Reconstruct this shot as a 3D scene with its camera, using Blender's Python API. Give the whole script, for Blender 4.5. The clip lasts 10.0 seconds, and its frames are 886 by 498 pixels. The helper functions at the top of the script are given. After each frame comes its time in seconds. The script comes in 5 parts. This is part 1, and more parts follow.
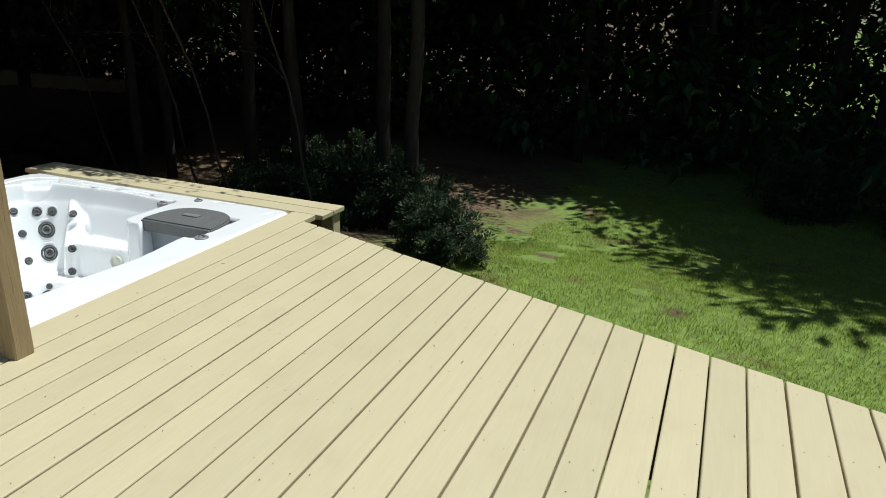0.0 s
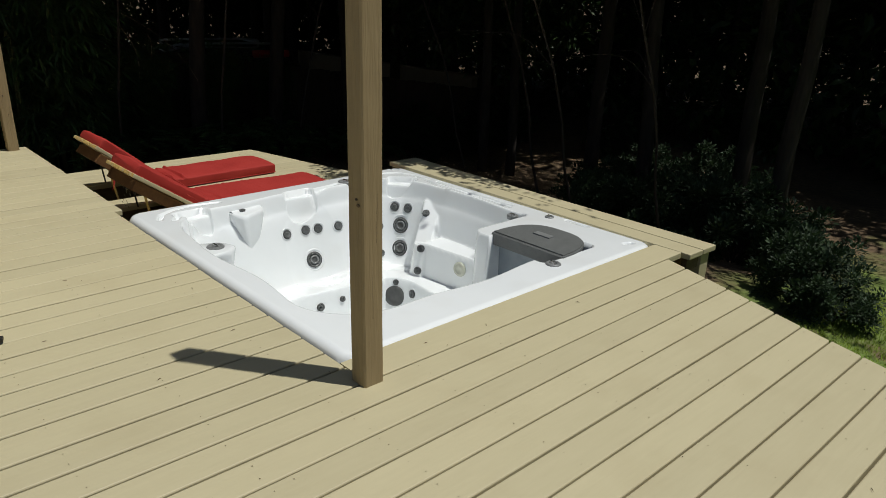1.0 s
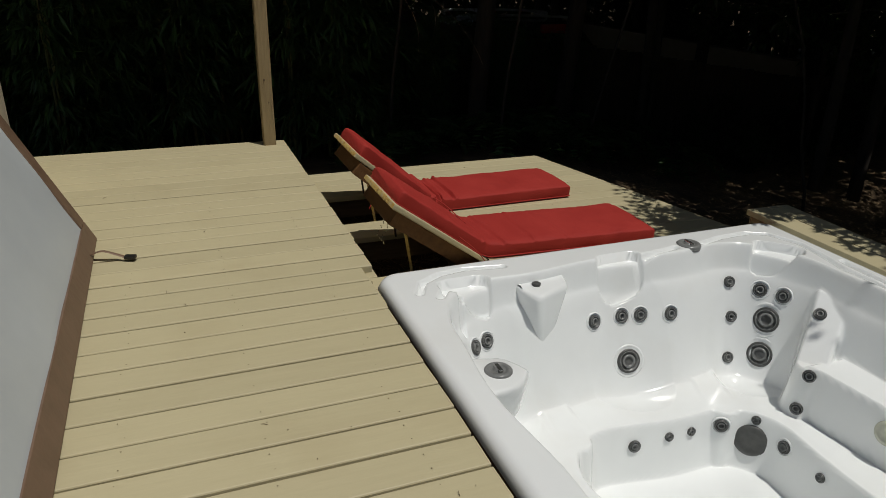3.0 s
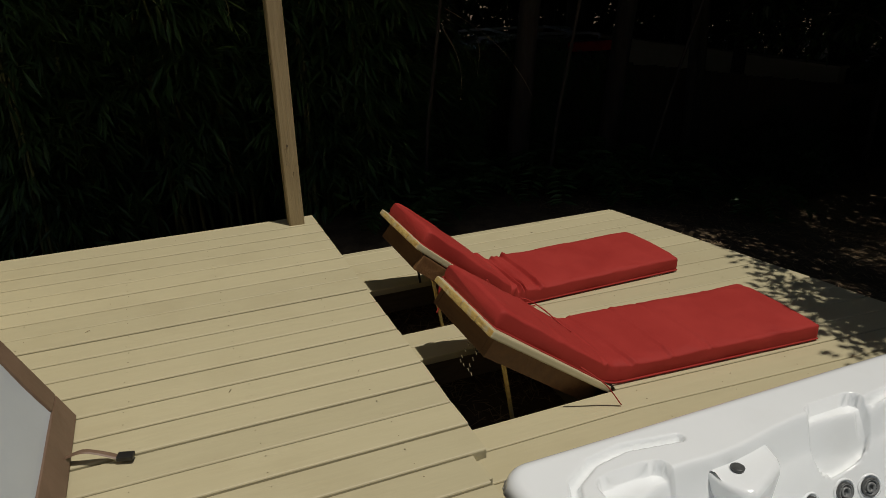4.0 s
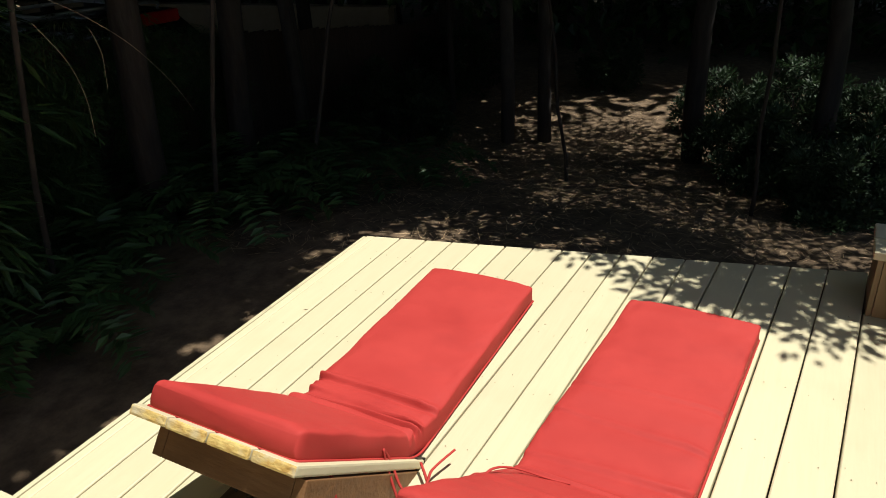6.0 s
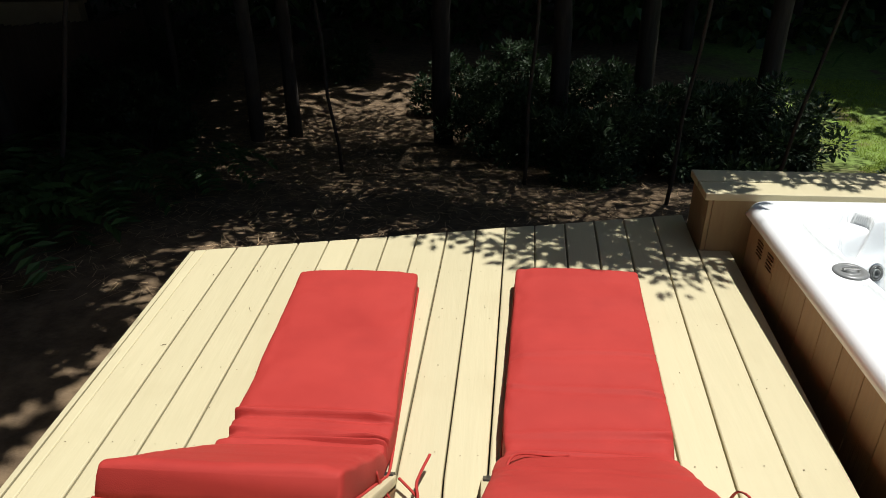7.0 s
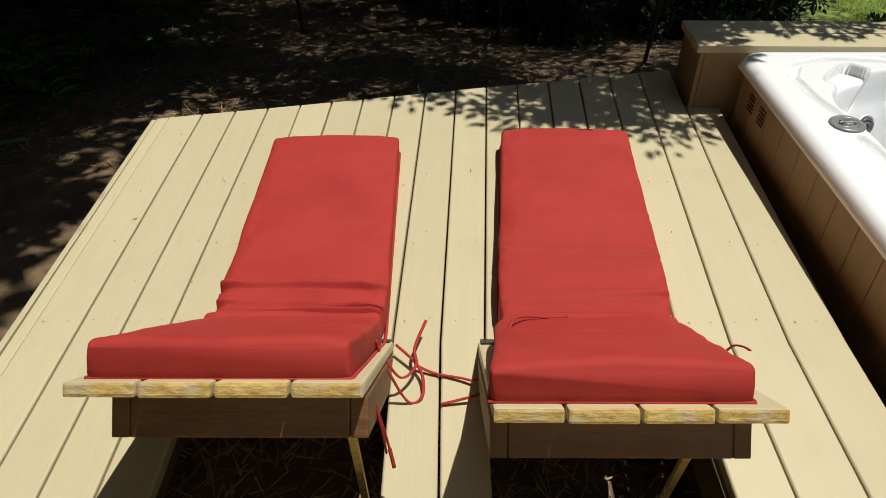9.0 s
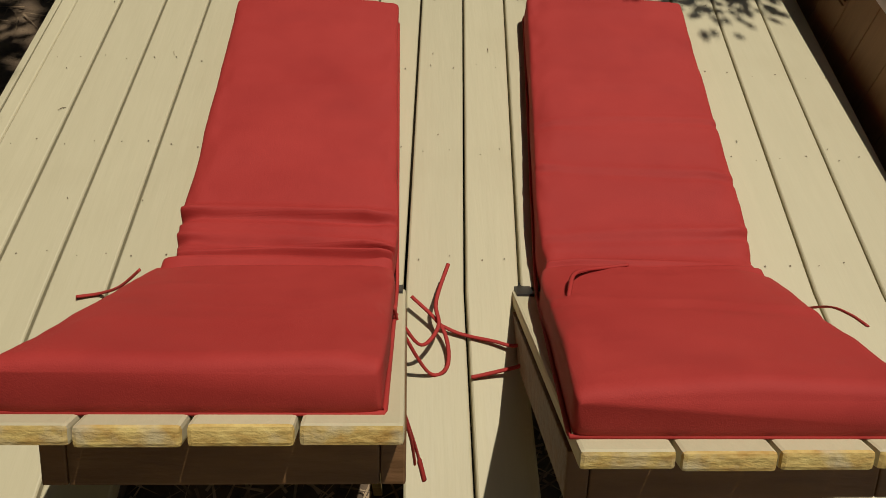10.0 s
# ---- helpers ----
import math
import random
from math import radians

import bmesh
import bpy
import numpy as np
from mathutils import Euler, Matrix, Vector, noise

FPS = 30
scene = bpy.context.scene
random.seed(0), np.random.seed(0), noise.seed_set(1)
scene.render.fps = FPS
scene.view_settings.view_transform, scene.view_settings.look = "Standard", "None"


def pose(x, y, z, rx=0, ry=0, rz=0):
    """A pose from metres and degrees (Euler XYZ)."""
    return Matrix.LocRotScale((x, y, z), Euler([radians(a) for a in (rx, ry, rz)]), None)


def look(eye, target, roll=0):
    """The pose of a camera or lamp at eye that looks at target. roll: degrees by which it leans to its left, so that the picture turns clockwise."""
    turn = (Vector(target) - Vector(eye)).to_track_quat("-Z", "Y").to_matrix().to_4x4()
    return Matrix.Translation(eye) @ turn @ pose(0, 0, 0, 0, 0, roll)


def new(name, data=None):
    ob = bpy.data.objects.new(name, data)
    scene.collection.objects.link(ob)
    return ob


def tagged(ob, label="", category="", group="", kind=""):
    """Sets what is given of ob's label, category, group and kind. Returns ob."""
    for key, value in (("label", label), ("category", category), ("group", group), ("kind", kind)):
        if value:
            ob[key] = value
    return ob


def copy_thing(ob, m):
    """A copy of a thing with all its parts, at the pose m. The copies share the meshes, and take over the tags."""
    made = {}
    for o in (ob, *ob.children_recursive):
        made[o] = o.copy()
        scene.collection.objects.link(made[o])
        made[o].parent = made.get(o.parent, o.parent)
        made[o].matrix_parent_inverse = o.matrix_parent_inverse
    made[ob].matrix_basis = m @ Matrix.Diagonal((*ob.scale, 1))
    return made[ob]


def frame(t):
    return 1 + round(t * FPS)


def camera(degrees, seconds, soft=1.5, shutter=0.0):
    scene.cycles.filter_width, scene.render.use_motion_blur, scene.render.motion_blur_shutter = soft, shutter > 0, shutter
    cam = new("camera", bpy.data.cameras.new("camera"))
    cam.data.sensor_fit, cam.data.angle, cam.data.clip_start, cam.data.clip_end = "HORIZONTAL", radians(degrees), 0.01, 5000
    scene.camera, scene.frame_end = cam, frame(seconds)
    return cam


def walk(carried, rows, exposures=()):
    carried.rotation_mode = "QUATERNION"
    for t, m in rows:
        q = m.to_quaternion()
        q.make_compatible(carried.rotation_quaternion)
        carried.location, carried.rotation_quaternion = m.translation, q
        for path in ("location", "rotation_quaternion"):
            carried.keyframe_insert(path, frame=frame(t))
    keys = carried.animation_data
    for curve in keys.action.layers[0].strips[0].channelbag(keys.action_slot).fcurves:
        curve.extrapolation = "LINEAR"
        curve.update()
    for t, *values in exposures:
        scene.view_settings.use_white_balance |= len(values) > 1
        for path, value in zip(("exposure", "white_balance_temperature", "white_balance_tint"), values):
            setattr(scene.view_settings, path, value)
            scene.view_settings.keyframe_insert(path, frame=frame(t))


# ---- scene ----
cam = camera(64.4, 10.0, soft=0.9)
PATH = [
    (0, (1.378, 0.161, 1.424), (0.694, 1.922, 0.768), 1.9),
    (0.1, (1.324, 0.185, 1.421), (0.45, 1.855, 0.756), 1.0),
    (0.5, (1.075, 0.289, 1.416), (-0.111, 1.753, 0.744), 0.8),
    (1, (0.759, 0.531, 1.42), (-0.623, 1.804, 0.735), 1.6),
    (1.5, (0.396, 0.773, 1.367), (-1.174, 1.78, 0.644), 3.4),
    (2, (-0.05, 0.911, 1.405), (-1.63, 1.883, 0.655), 0.6),
    (2.5, (-0.509, 1.134, 1.38), (-2.205, 1.904, 0.652), 0.3),
    (2.7, (-0.72, 1.163, 1.346), (-2.442, 1.851, 0.597), 2.3),
    (3.8, (-2.095, 1.197, 1.431), (-3.778, 1.887, 0.601), -1.9),
    (4, (-2.348, 1.197, 1.413), (-4.07, 1.887, 0.666), -1.5),
    (4.5, (-2.911, 1.263, 1.491), (-4.553, 2.175, 0.804), -3.4),
    (5, (-3.437, 1.36, 1.475), (-5.033, 2.396, 0.858), -3.5),
    (5.5, (-3.819, 1.38, 1.459), (-5.115, 2.686, 0.674), -3.8),
    (5.7, (-4.029, 1.345, 1.436), (-5.169, 2.738, 0.575), -4.6),
    (6.8, (-4.994, 1.341, 1.276), (-5.191, 3.116, 0.389), -0.4),
    (7, (-5.072, 1.293, 1.291), (-5.193, 3.055, 0.352), -0.6),
    (7.2, (-5.09, 1.285, 1.277), (-5.215, 3.05, 0.296), -0.7),
    (7.5, (-5.118, 1.272, 1.257), (-5.167, 3.036, 0.314), -0.7),
    (8, (-5.118, 1.298, 1.288), (-5.136, 3.045, 0.316), 0.3),
    (8.5, (-5.127, 1.345, 1.297), (-5.188, 3.009, 0.188), -0.5),
    (9, (-5.163, 1.371, 1.218), (-5.175, 2.933, -0.031), -0.2),
    (9.5, (-5.188, 1.587, 1.124), (-5.25, 3.047, -0.242), -2.9),
    (9.7, (-5.243, 1.736, 1.114), (-5.282, 3.044, -0.398), 0.1),
    (10, (-5.325, 1.86, 1.061), (-5.219, 3.109, -0.498), 4.6),
]
EXPOSURE = [(0.0, 0.05, 6050, 7), (0.5, -0.25, 6100, 7), (1.0, -0.55, 6300, 8), (1.5, -0.78, 6400, 9), (2.0, -0.85, 6450, 9), (2.5, -0.90, 6450, 9), (3.8, -1.0, 6700, 10),
            (4.5, -0.38, 6650, 10), (5.0, 0.36, 6400, 10), (5.5, 0.68, 6250, 9), (6.3, 0.56, 6300, 9), (7.0, 0.38, 6300, 9), (7.5, 0.24, 6400, 10), (8.5, 0.08, 6550, 10), (9.0, -0.02, 6600, 10), (9.5, -0.28, 6650, 10), (10.0, -0.42, 6650, 10)]
walk(cam, [(t, look(eye, target, roll)) for t, eye, target, roll in PATH], EXPOSURE)

# ---- world and sun ----
SUN_EL = radians(72.0)
SUN_AZ = math.atan2(0.58, 0.81)
to_sun = Vector((math.cos(SUN_EL) * math.cos(SUN_AZ), math.cos(SUN_EL) * math.sin(SUN_AZ), math.sin(SUN_EL)))
world = bpy.data.worlds.new("world")
scene.world = world
world.use_nodes = True
wn = world.node_tree
sky = wn.nodes.new("ShaderNodeTexSky")
sky.sky_type = "NISHITA"
sky.sun_disc = False
sky.sun_elevation = SUN_EL
sky.sun_rotation = math.pi / 2 - SUN_AZ
wn.links.new(sky.outputs[0], wn.nodes["Background"].inputs[0])
wn.nodes["Background"].inputs[1].default_value = 0.062
sun_data = bpy.data.lights.new("sun", "SUN")
sun_data.energy, sun_data.angle, sun_data.color = 4.4, radians(0.53), (1.0, 0.965, 0.90)
sun = new("sun", sun_data)
sun.matrix_world = look(to_sun * 40, (0, 0, 0))


# ---- materials ----
def material(name, low, high, rough=0.6, scale=6.0, stretch=(1, 1, 1), bump=0.0, bump_scale=40.0, metal=0.0,
             stain=None, stain_scale=1.2, stain_amount=0.0, pieces=0.0, coat=0.0, spec=0.5, rough_var=0.1):
    """Two scales of colour noise between low and high, optional stains, fine bump and a shift from piece to piece."""
    m = bpy.data.materials.new(name)
    m.use_nodes = True
    nt = m.node_tree
    N, L = nt.nodes, nt.links
    b = N["Principled BSDF"]
    co = N.new("ShaderNodeTexCoord")
    mp = N.new("ShaderNodeMapping")
    mp.inputs["Scale"].default_value = stretch
    L.new(co.outputs["Object"], mp.inputs[0])
    n1 = N.new("ShaderNodeTexNoise")
    n1.inputs["Scale"].default_value, n1.inputs["Detail"].default_value, n1.inputs["Roughness"].default_value = scale, 6, 0.62
    L.new(mp.outputs[0], n1.inputs["Vector"])
    r = N.new("ShaderNodeValToRGB")
    r.color_ramp.elements[0].position, r.color_ramp.elements[1].position = 0.32, 0.68
    r.color_ramp.elements[0].color, r.color_ramp.elements[1].color = (*low, 1), (*high, 1)
    L.new(n1.outputs["Fac"], r.inputs[0])
    col = r.outputs[0]
    if stain is not None:
        n2 = N.new("ShaderNodeTexNoise")
        n2.inputs["Scale"].default_value, n2.inputs["Detail"].default_value = stain_scale, 8
        L.new(co.outputs["Object"], n2.inputs["Vector"])
        r2 = N.new("ShaderNodeValToRGB")
        r2.color_ramp.elements[0].position, r2.color_ramp.elements[1].position = 0.52, 0.72
        r2.color_ramp.elements[0].color, r2.color_ramp.elements[1].color = (0, 0, 0, 1), (stain_amount,) * 3 + (1,)
        L.new(n2.outputs["Fac"], r2.inputs[0])
        mx = N.new("ShaderNodeMix")
        mx.data_type = "RGBA"
        L.new(r2.outputs[0], mx.inputs["Factor"])
        L.new(col, mx.inputs[6])
        mx.inputs[7].default_value = (*stain, 1)
        col = mx.outputs[2]
    if pieces:
        oi = N.new("ShaderNodeObjectInfo")
        ge = N.new("ShaderNodeNewGeometry")
        ad = N.new("ShaderNodeMath")
        ad.operation = "ADD"
        L.new(oi.outputs["Random"], ad.inputs[0])
        L.new(ge.outputs["Random Per Island"], ad.inputs[1])
        fr = N.new("ShaderNodeMath")
        fr.operation = "FRACT"
        L.new(ad.outputs[0], fr.inputs[0])
        mr = N.new("ShaderNodeMapRange")
        mr.inputs[3].default_value, mr.inputs[4].default_value = 1 - pieces, 1 + pieces
        L.new(fr.outputs[0], mr.inputs[0])
        hs = N.new("ShaderNodeHueSaturation")
        L.new(mr.outputs[0], hs.inputs["Value"])
        L.new(col, hs.inputs["Color"])
        col = hs.outputs[0]
    L.new(col, b.inputs["Base Color"])
    b.inputs["Metallic"].default_value = metal
    b.inputs["Specular IOR Level"].default_value = spec
    b.inputs["Coat Weight"].default_value = coat
    rr = N.new("ShaderNodeMapRange")
    rr.inputs[3].default_value, rr.inputs[4].default_value = max(0.02, rough - rough_var), min(1, rough + rough_var)
    L.new(n1.outputs["Fac"], rr.inputs[0])
    L.new(rr.outputs[0], b.inputs["Roughness"])
    if bump:
        n3 = N.new("ShaderNodeTexNoise")
        n3.inputs["Scale"].default_value, n3.inputs["Detail"].default_value = bump_scale, 5
        L.new(mp.outputs[0], n3.inputs["Vector"])
        bp = N.new("ShaderNodeBump")
        bp.inputs["Strength"].default_value, bp.inputs["Distance"].default_value = bump, 0.01
        L.new(n3.outputs["Fac"], bp.inputs["Height"])
        L.new(bp.outputs[0], b.inputs["Normal"])
    return m


def leaf_material(name, low, high, rough=0.45):
    m = material(name, low, high, rough=rough, scale=3.0, pieces=0.35)
    b = m.node_tree.nodes["Principled BSDF"]
    col = b.inputs["Base Color"].links[0].from_socket
    tr = m.node_tree.nodes.new("ShaderNodeBsdfTranslucent")
    mix = m.node_tree.nodes.new("ShaderNodeMixShader")
    mix.inputs[0].default_value = 0.25
    m.node_tree.links.new(col, tr.inputs[0])
    m.node_tree.links.new(b.outputs[0], mix.inputs[1])
    m.node_tree.links.new(tr.outputs[0], mix.inputs[2])
    m.node_tree.links.new(mix.outputs[0], m.node_tree.nodes["Material Output"].inputs[0])
    return m


DECK = material("tan_deck_paint", (0.512, 0.452, 0.282), (0.535, 0.473, 0.297), rough=0.55, scale=5, stretch=(9, 0.8, 9), bump=0.10, bump_scale=9,
                stain=(0.40, 0.33, 0.19), stain_scale=3.0, stain_amount=0.20, pieces=0.045, spec=0.35)
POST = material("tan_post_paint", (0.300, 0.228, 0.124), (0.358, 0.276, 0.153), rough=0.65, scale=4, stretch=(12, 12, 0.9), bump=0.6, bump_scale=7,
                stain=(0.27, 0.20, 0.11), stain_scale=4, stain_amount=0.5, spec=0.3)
PANEL = material("brown_panel_paint", (0.270, 0.200, 0.110), (0.325, 0.245, 0.138), rough=0.65, scale=4, stretch=(5, 5, 0.9), bump=0.4, bump_scale=7,
                 stain=(0.21, 0.145, 0.08), stain_scale=4, stain_amount=0.6, spec=0.3)
PINE = material("raw_pine_end", (0.42, 0.24, 0.055), (0.66, 0.50, 0.17), rough=0.7, scale=14, stretch=(1.5, 2, 4), bump=0.4, bump_scale=30,
                stain=(0.50, 0.43, 0.27), stain_scale=16, stain_amount=0.95)
STAIN = material("brown_stained_wood", (0.13, 0.058, 0.018), (0.19, 0.092, 0.032), rough=0.6, scale=5, stretch=(1, 5, 5), bump=0.5, bump_scale=8, pieces=0.1)
JOIST = material("weathered_joist_wood", (0.10, 0.07, 0.04), (0.17, 0.12, 0.07), rough=0.8, scale=6, stretch=(8, 1, 8), bump=0.4, bump_scale=10)
ACRYLIC = material("white_pearl_acrylic", (0.875, 0.90, 0.90), (0.908, 0.93, 0.928), rough=0.16, scale=2.5, bump=0.02, bump_scale=5, coat=0.5, rough_var=0.05,
                   stain=(0.80, 0.80, 0.77), stain_scale=2, stain_amount=0.5)
CABINET = material("brown_tub_cabinet", (0.29, 0.17, 0.085), (0.35, 0.21, 0.11), rough=0.5, scale=5, stretch=(6, 6, 0.8), bump=0.3, bump_scale=10, pieces=0.08)
GREY = material("grey_jet_plastic", (0.17, 0.175, 0.17), (0.25, 0.255, 0.25), rough=0.3, scale=20, rough_var=0.1)
DARKGREY = material("dark_jet_plastic", (0.055, 0.057, 0.055), (0.095, 0.097, 0.093), rough=0.4, scale=20)
CHROME = material("dull_metal", (0.45, 0.45, 0.44), (0.60, 0.60, 0.58), rough=0.25, scale=30, metal=0.9)
LID = material("grey_filter_lid", (0.115, 0.120, 0.115), (0.145, 0.150, 0.145), rough=0.5, scale=30, bump=0.2, bump_scale=120)
WEIR = material("blue_grey_weir", (0.20, 0.24, 0.27), (0.26, 0.30, 0.33), rough=0.4, scale=10)
LENS = material("amber_clear_lens", (0.55, 0.56, 0.45), (0.66, 0.66, 0.55), rough=0.15, scale=30)
RED = material("red_cushion_fabric", (0.345, 0.030, 0.024), (0.395, 0.039, 0.031), rough=0.72, scale=4, bump=0.14, bump_scale=420, spec=0.20,
               stain=(0.30, 0.026, 0.022), stain_scale=5, stain_amount=0.5)
VINYL = material("brown_cover_vinyl", (0.155, 0.095, 0.06), (0.205, 0.13, 0.085), rough=0.5, scale=9, bump=0.4, bump_scale=20)
LINER = material("pale_cover_liner", (0.50, 0.54, 0.57), (0.57, 0.61, 0.63), rough=0.45, scale=2, bump=0.15, bump_scale=8)
BLACK = material("black_plastic", (0.012, 0.011, 0.010), (0.03, 0.028, 0.026), rough=0.45, scale=20)
TWIG = material("pale_dry_twig", (0.22, 0.16, 0.10), (0.32, 0.25, 0.17), rough=0.8, scale=20)
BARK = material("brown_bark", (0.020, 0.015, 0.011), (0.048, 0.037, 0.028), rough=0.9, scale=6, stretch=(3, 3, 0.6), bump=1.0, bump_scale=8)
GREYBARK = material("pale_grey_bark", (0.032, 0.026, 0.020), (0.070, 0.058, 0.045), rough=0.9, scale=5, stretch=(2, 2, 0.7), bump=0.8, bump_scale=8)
CULM = material("green_bamboo_culm", (0.10, 0.12, 0.035), (0.20, 0.19, 0.07), rough=0.5, scale=3, stretch=(2, 2, 0.4))
LEAF = leaf_material("broad_green_leaf", (0.024, 0.058, 0.013), (0.055, 0.105, 0.025))
SHRUB = leaf_material("dark_shrub_leaf", (0.022, 0.047, 0.018), (0.046, 0.078, 0.030), rough=0.62)
BAMBOO = leaf_material("bamboo_leaf", (0.034, 0.076, 0.018), (0.068, 0.122, 0.032))
FERN = leaf_material("fern_leaf", (0.035, 0.080, 0.022), (0.070, 0.125, 0.035))
GRASS = leaf_material("lawn_grass", (0.175, 0.265, 0.024), (0.31, 0.39, 0.050), rough=0.6)
STRAW = material("dry_pine_straw", (0.24, 0.15, 0.075), (0.46, 0.33, 0.19), rough=0.85, scale=30, pieces=0.35)
FENCE = material("dark_fence_wood", (0.055, 0.036, 0.024), (0.10, 0.070, 0.048), rough=0.85, scale=5, stretch=(6, 6, 0.7), bump=0.5, bump_scale=9, pieces=0.15)
SIDING = material("cream_siding", (0.52, 0.47, 0.37), (0.58, 0.52, 0.42), rough=0.7, scale=3, bump=0.2, bump_scale=15)
TANWALL = material("tan_garden_wall", (0.36, 0.27, 0.16), (0.42, 0.32, 0.20), rough=0.85, scale=4, bump=0.3, bump_scale=20)
# near-black: the shade over the red car is put into its paint
CARPAINT = material("shaded_car_paint", (0.020, 0.012, 0.013), (0.030, 0.016, 0.018), rough=0.2, scale=4, coat=0.8)
CARGLASS = material("dark_car_glass", (0.012, 0.015, 0.018), (0.02, 0.025, 0.03), rough=0.05, scale=3, rough_var=0.02, coat=1.0)
SILVER = material("silver_rail", (0.55, 0.56, 0.58), (0.65, 0.66, 0.68), rough=0.3, scale=12, metal=0.8)
# bright red for the bit of car paint that catches the sun
LITRED = material("sunlit_red_car_paint", (0.45, 0.01, 0.01), (0.55, 0.02, 0.02), rough=0.15, scale=12, coat=0.6)


def ground_material():
    """Brown litter under the trees, grass on the lawn, meeting in a ragged line."""
    m = material("litter_and_lawn", (0.075, 0.048, 0.026), (0.20, 0.135, 0.075), rough=0.95, scale=9, bump=0.8, bump_scale=30,
                 stain=(0.05, 0.033, 0.018), stain_scale=1.1, stain_amount=0.7)
    N, L = m.node_tree.nodes, m.node_tree.links
    b = N["Principled BSDF"]
    col = b.inputs["Base Color"].links[0].from_socket
    co = N.new("ShaderNodeTexCoord")
    sep = N.new("ShaderNodeSeparateXYZ")
    L.new(co.outputs["Object"], sep.inputs[0])
    n = N.new("ShaderNodeTexNoise")
    n.inputs["Scale"].default_value, n.inputs["Detail"].default_value = 0.9, 7
    L.new(co.outputs["Object"], n.inputs["Vector"])
    edge = N.new("ShaderNodeMath")
    edge.operation = "MULTIPLY_ADD"
    L.new(n.outputs["Fac"], edge.inputs[0])
    edge.inputs[1].default_value = 4.0
    L.new(sep.outputs[0], edge.inputs[2])
    far = N.new("ShaderNodeMath")
    far.operation = "MULTIPLY_ADD"
    L.new(sep.outputs[1], far.inputs[0])
    far.inputs[1].default_value = -0.03
    L.new(edge.outputs[0], far.inputs[2])
    mr = N.new("ShaderNodeMapRange")
    mr.inputs[1].default_value, mr.inputs[2].default_value = -0.22, 0.98
    L.new(far.outputs[0], mr.inputs[0])
    g = N.new("ShaderNodeTexNoise")
    g.inputs["Scale"].default_value, g.inputs["Detail"].default_value = 14, 6
    L.new(co.outputs["Object"], g.inputs["Vector"])
    gr = N.new("ShaderNodeValToRGB")
    gr.color_ramp.elements[0].position, gr.color_ramp.elements[1].position = 0.36, 0.66
    gr.color_ramp.elements[0].color, gr.color_ramp.elements[1].color = (0.12, 0.17, 0.035, 1), (0.19, 0.28, 0.05, 1)
    L.new(g.outputs["Fac"], gr.inputs[0])
    # bare earth under the deck
    edge2 = N.new("ShaderNodeMath")
    edge2.operation = "MULTIPLY_ADD"
    L.new(sep.outputs[0], edge2.inputs[0])
    edge2.inputs[1].default_value = 0.338
    L.new(sep.outputs[1], edge2.inputs[2])
    open_air = N.new("ShaderNodeMapRange")
    open_air.inputs[1].default_value, open_air.inputs[2].default_value = 3.62, 3.80
    L.new(edge2.outputs[0], open_air.inputs[0])
    # thin brown spots in the lawn
    bare = N.new("ShaderNodeTexNoise")
    bare.inputs["Scale"].default_value, bare.inputs["Detail"].default_value = 1.7, 6
    L.new(co.outputs["Object"], bare.inputs["Vector"])
    spot = N.new("ShaderNodeMapRange")
    spot.inputs[1].default_value, spot.inputs[2].default_value = 0.66, 0.58
    L.new(bare.outputs["Fac"], spot.inputs[0])
    both = N.new("ShaderNodeMath")
    both.operation = "MULTIPLY"
    L.new(mr.outputs[0], both.inputs[0])
    L.new(open_air.outputs[0], both.inputs[1])
    all3 = N.new("ShaderNodeMath")
    all3.operation = "MULTIPLY"
    L.new(both.outputs[0], all3.inputs[0])
    L.new(spot.outputs[0], all3.inputs[1])
    mx = N.new("ShaderNodeMix")
    mx.data_type = "RGBA"
    L.new(all3.outputs[0], mx.inputs["Factor"])
    L.new(col, mx.inputs[6])
    L.new(gr.outputs[0], mx.inputs[7])
    L.new(mx.outputs[2], b.inputs["Base Color"])
    return m


GROUND = ground_material()


# ---- helpers of this place ----
def part(name, bm, mat, parent=None, label="", smooth=False):
    me = bpy.data.meshes.new(name)
    bm.to_mesh(me)
    bm.free()
    return mesh_part(name, me, mat, parent, label, smooth)


def mesh_part(name, me, mat, parent=None, label="", smooth=False):
    for one in (mat if isinstance(mat, (list, tuple)) else [mat]):
        if one.name not in me.materials:
            me.materials.append(one)
    if smooth:
        me.shade_smooth()
    ob = new(name, me)
    ob.parent = parent
    return tagged(ob, label) if label else ob


def thing(name, label, category, group="", kind="", at=(0, 0, 0)):
    ob = new(name)
    ob.empty_display_size = 0.1
    ob.matrix_world = Matrix.Translation(at)
    return tagged(ob, label, category, group, kind)


def box(x0, x1, y0, y1, z0, z1, bevel=0.0, bm=None, m=None):
    """A box, its edges bevelled, into bm."""
    b = bmesh.new()
    bmesh.ops.create_cube(b, size=1)
    for v in b.verts:
        v.co = Vector((x0 + (v.co.x + 0.5) * (x1 - x0), y0 + (v.co.y + 0.5) * (y1 - y0), z0 + (v.co.z + 0.5) * (z1 - z0)))
    if bevel:
        bmesh.ops.bevel(b, geom=b.edges[:], offset=bevel, segments=2, affect="EDGES", profile=0.6)
    if m is not None:
        b.transform(m)
    if bm is None:
        return b
    tmp = bpy.data.meshes.new("tmp")
    b.to_mesh(tmp)
    b.free()
    bm.from_mesh(tmp)
    bpy.data.meshes.remove(tmp)
    return bm


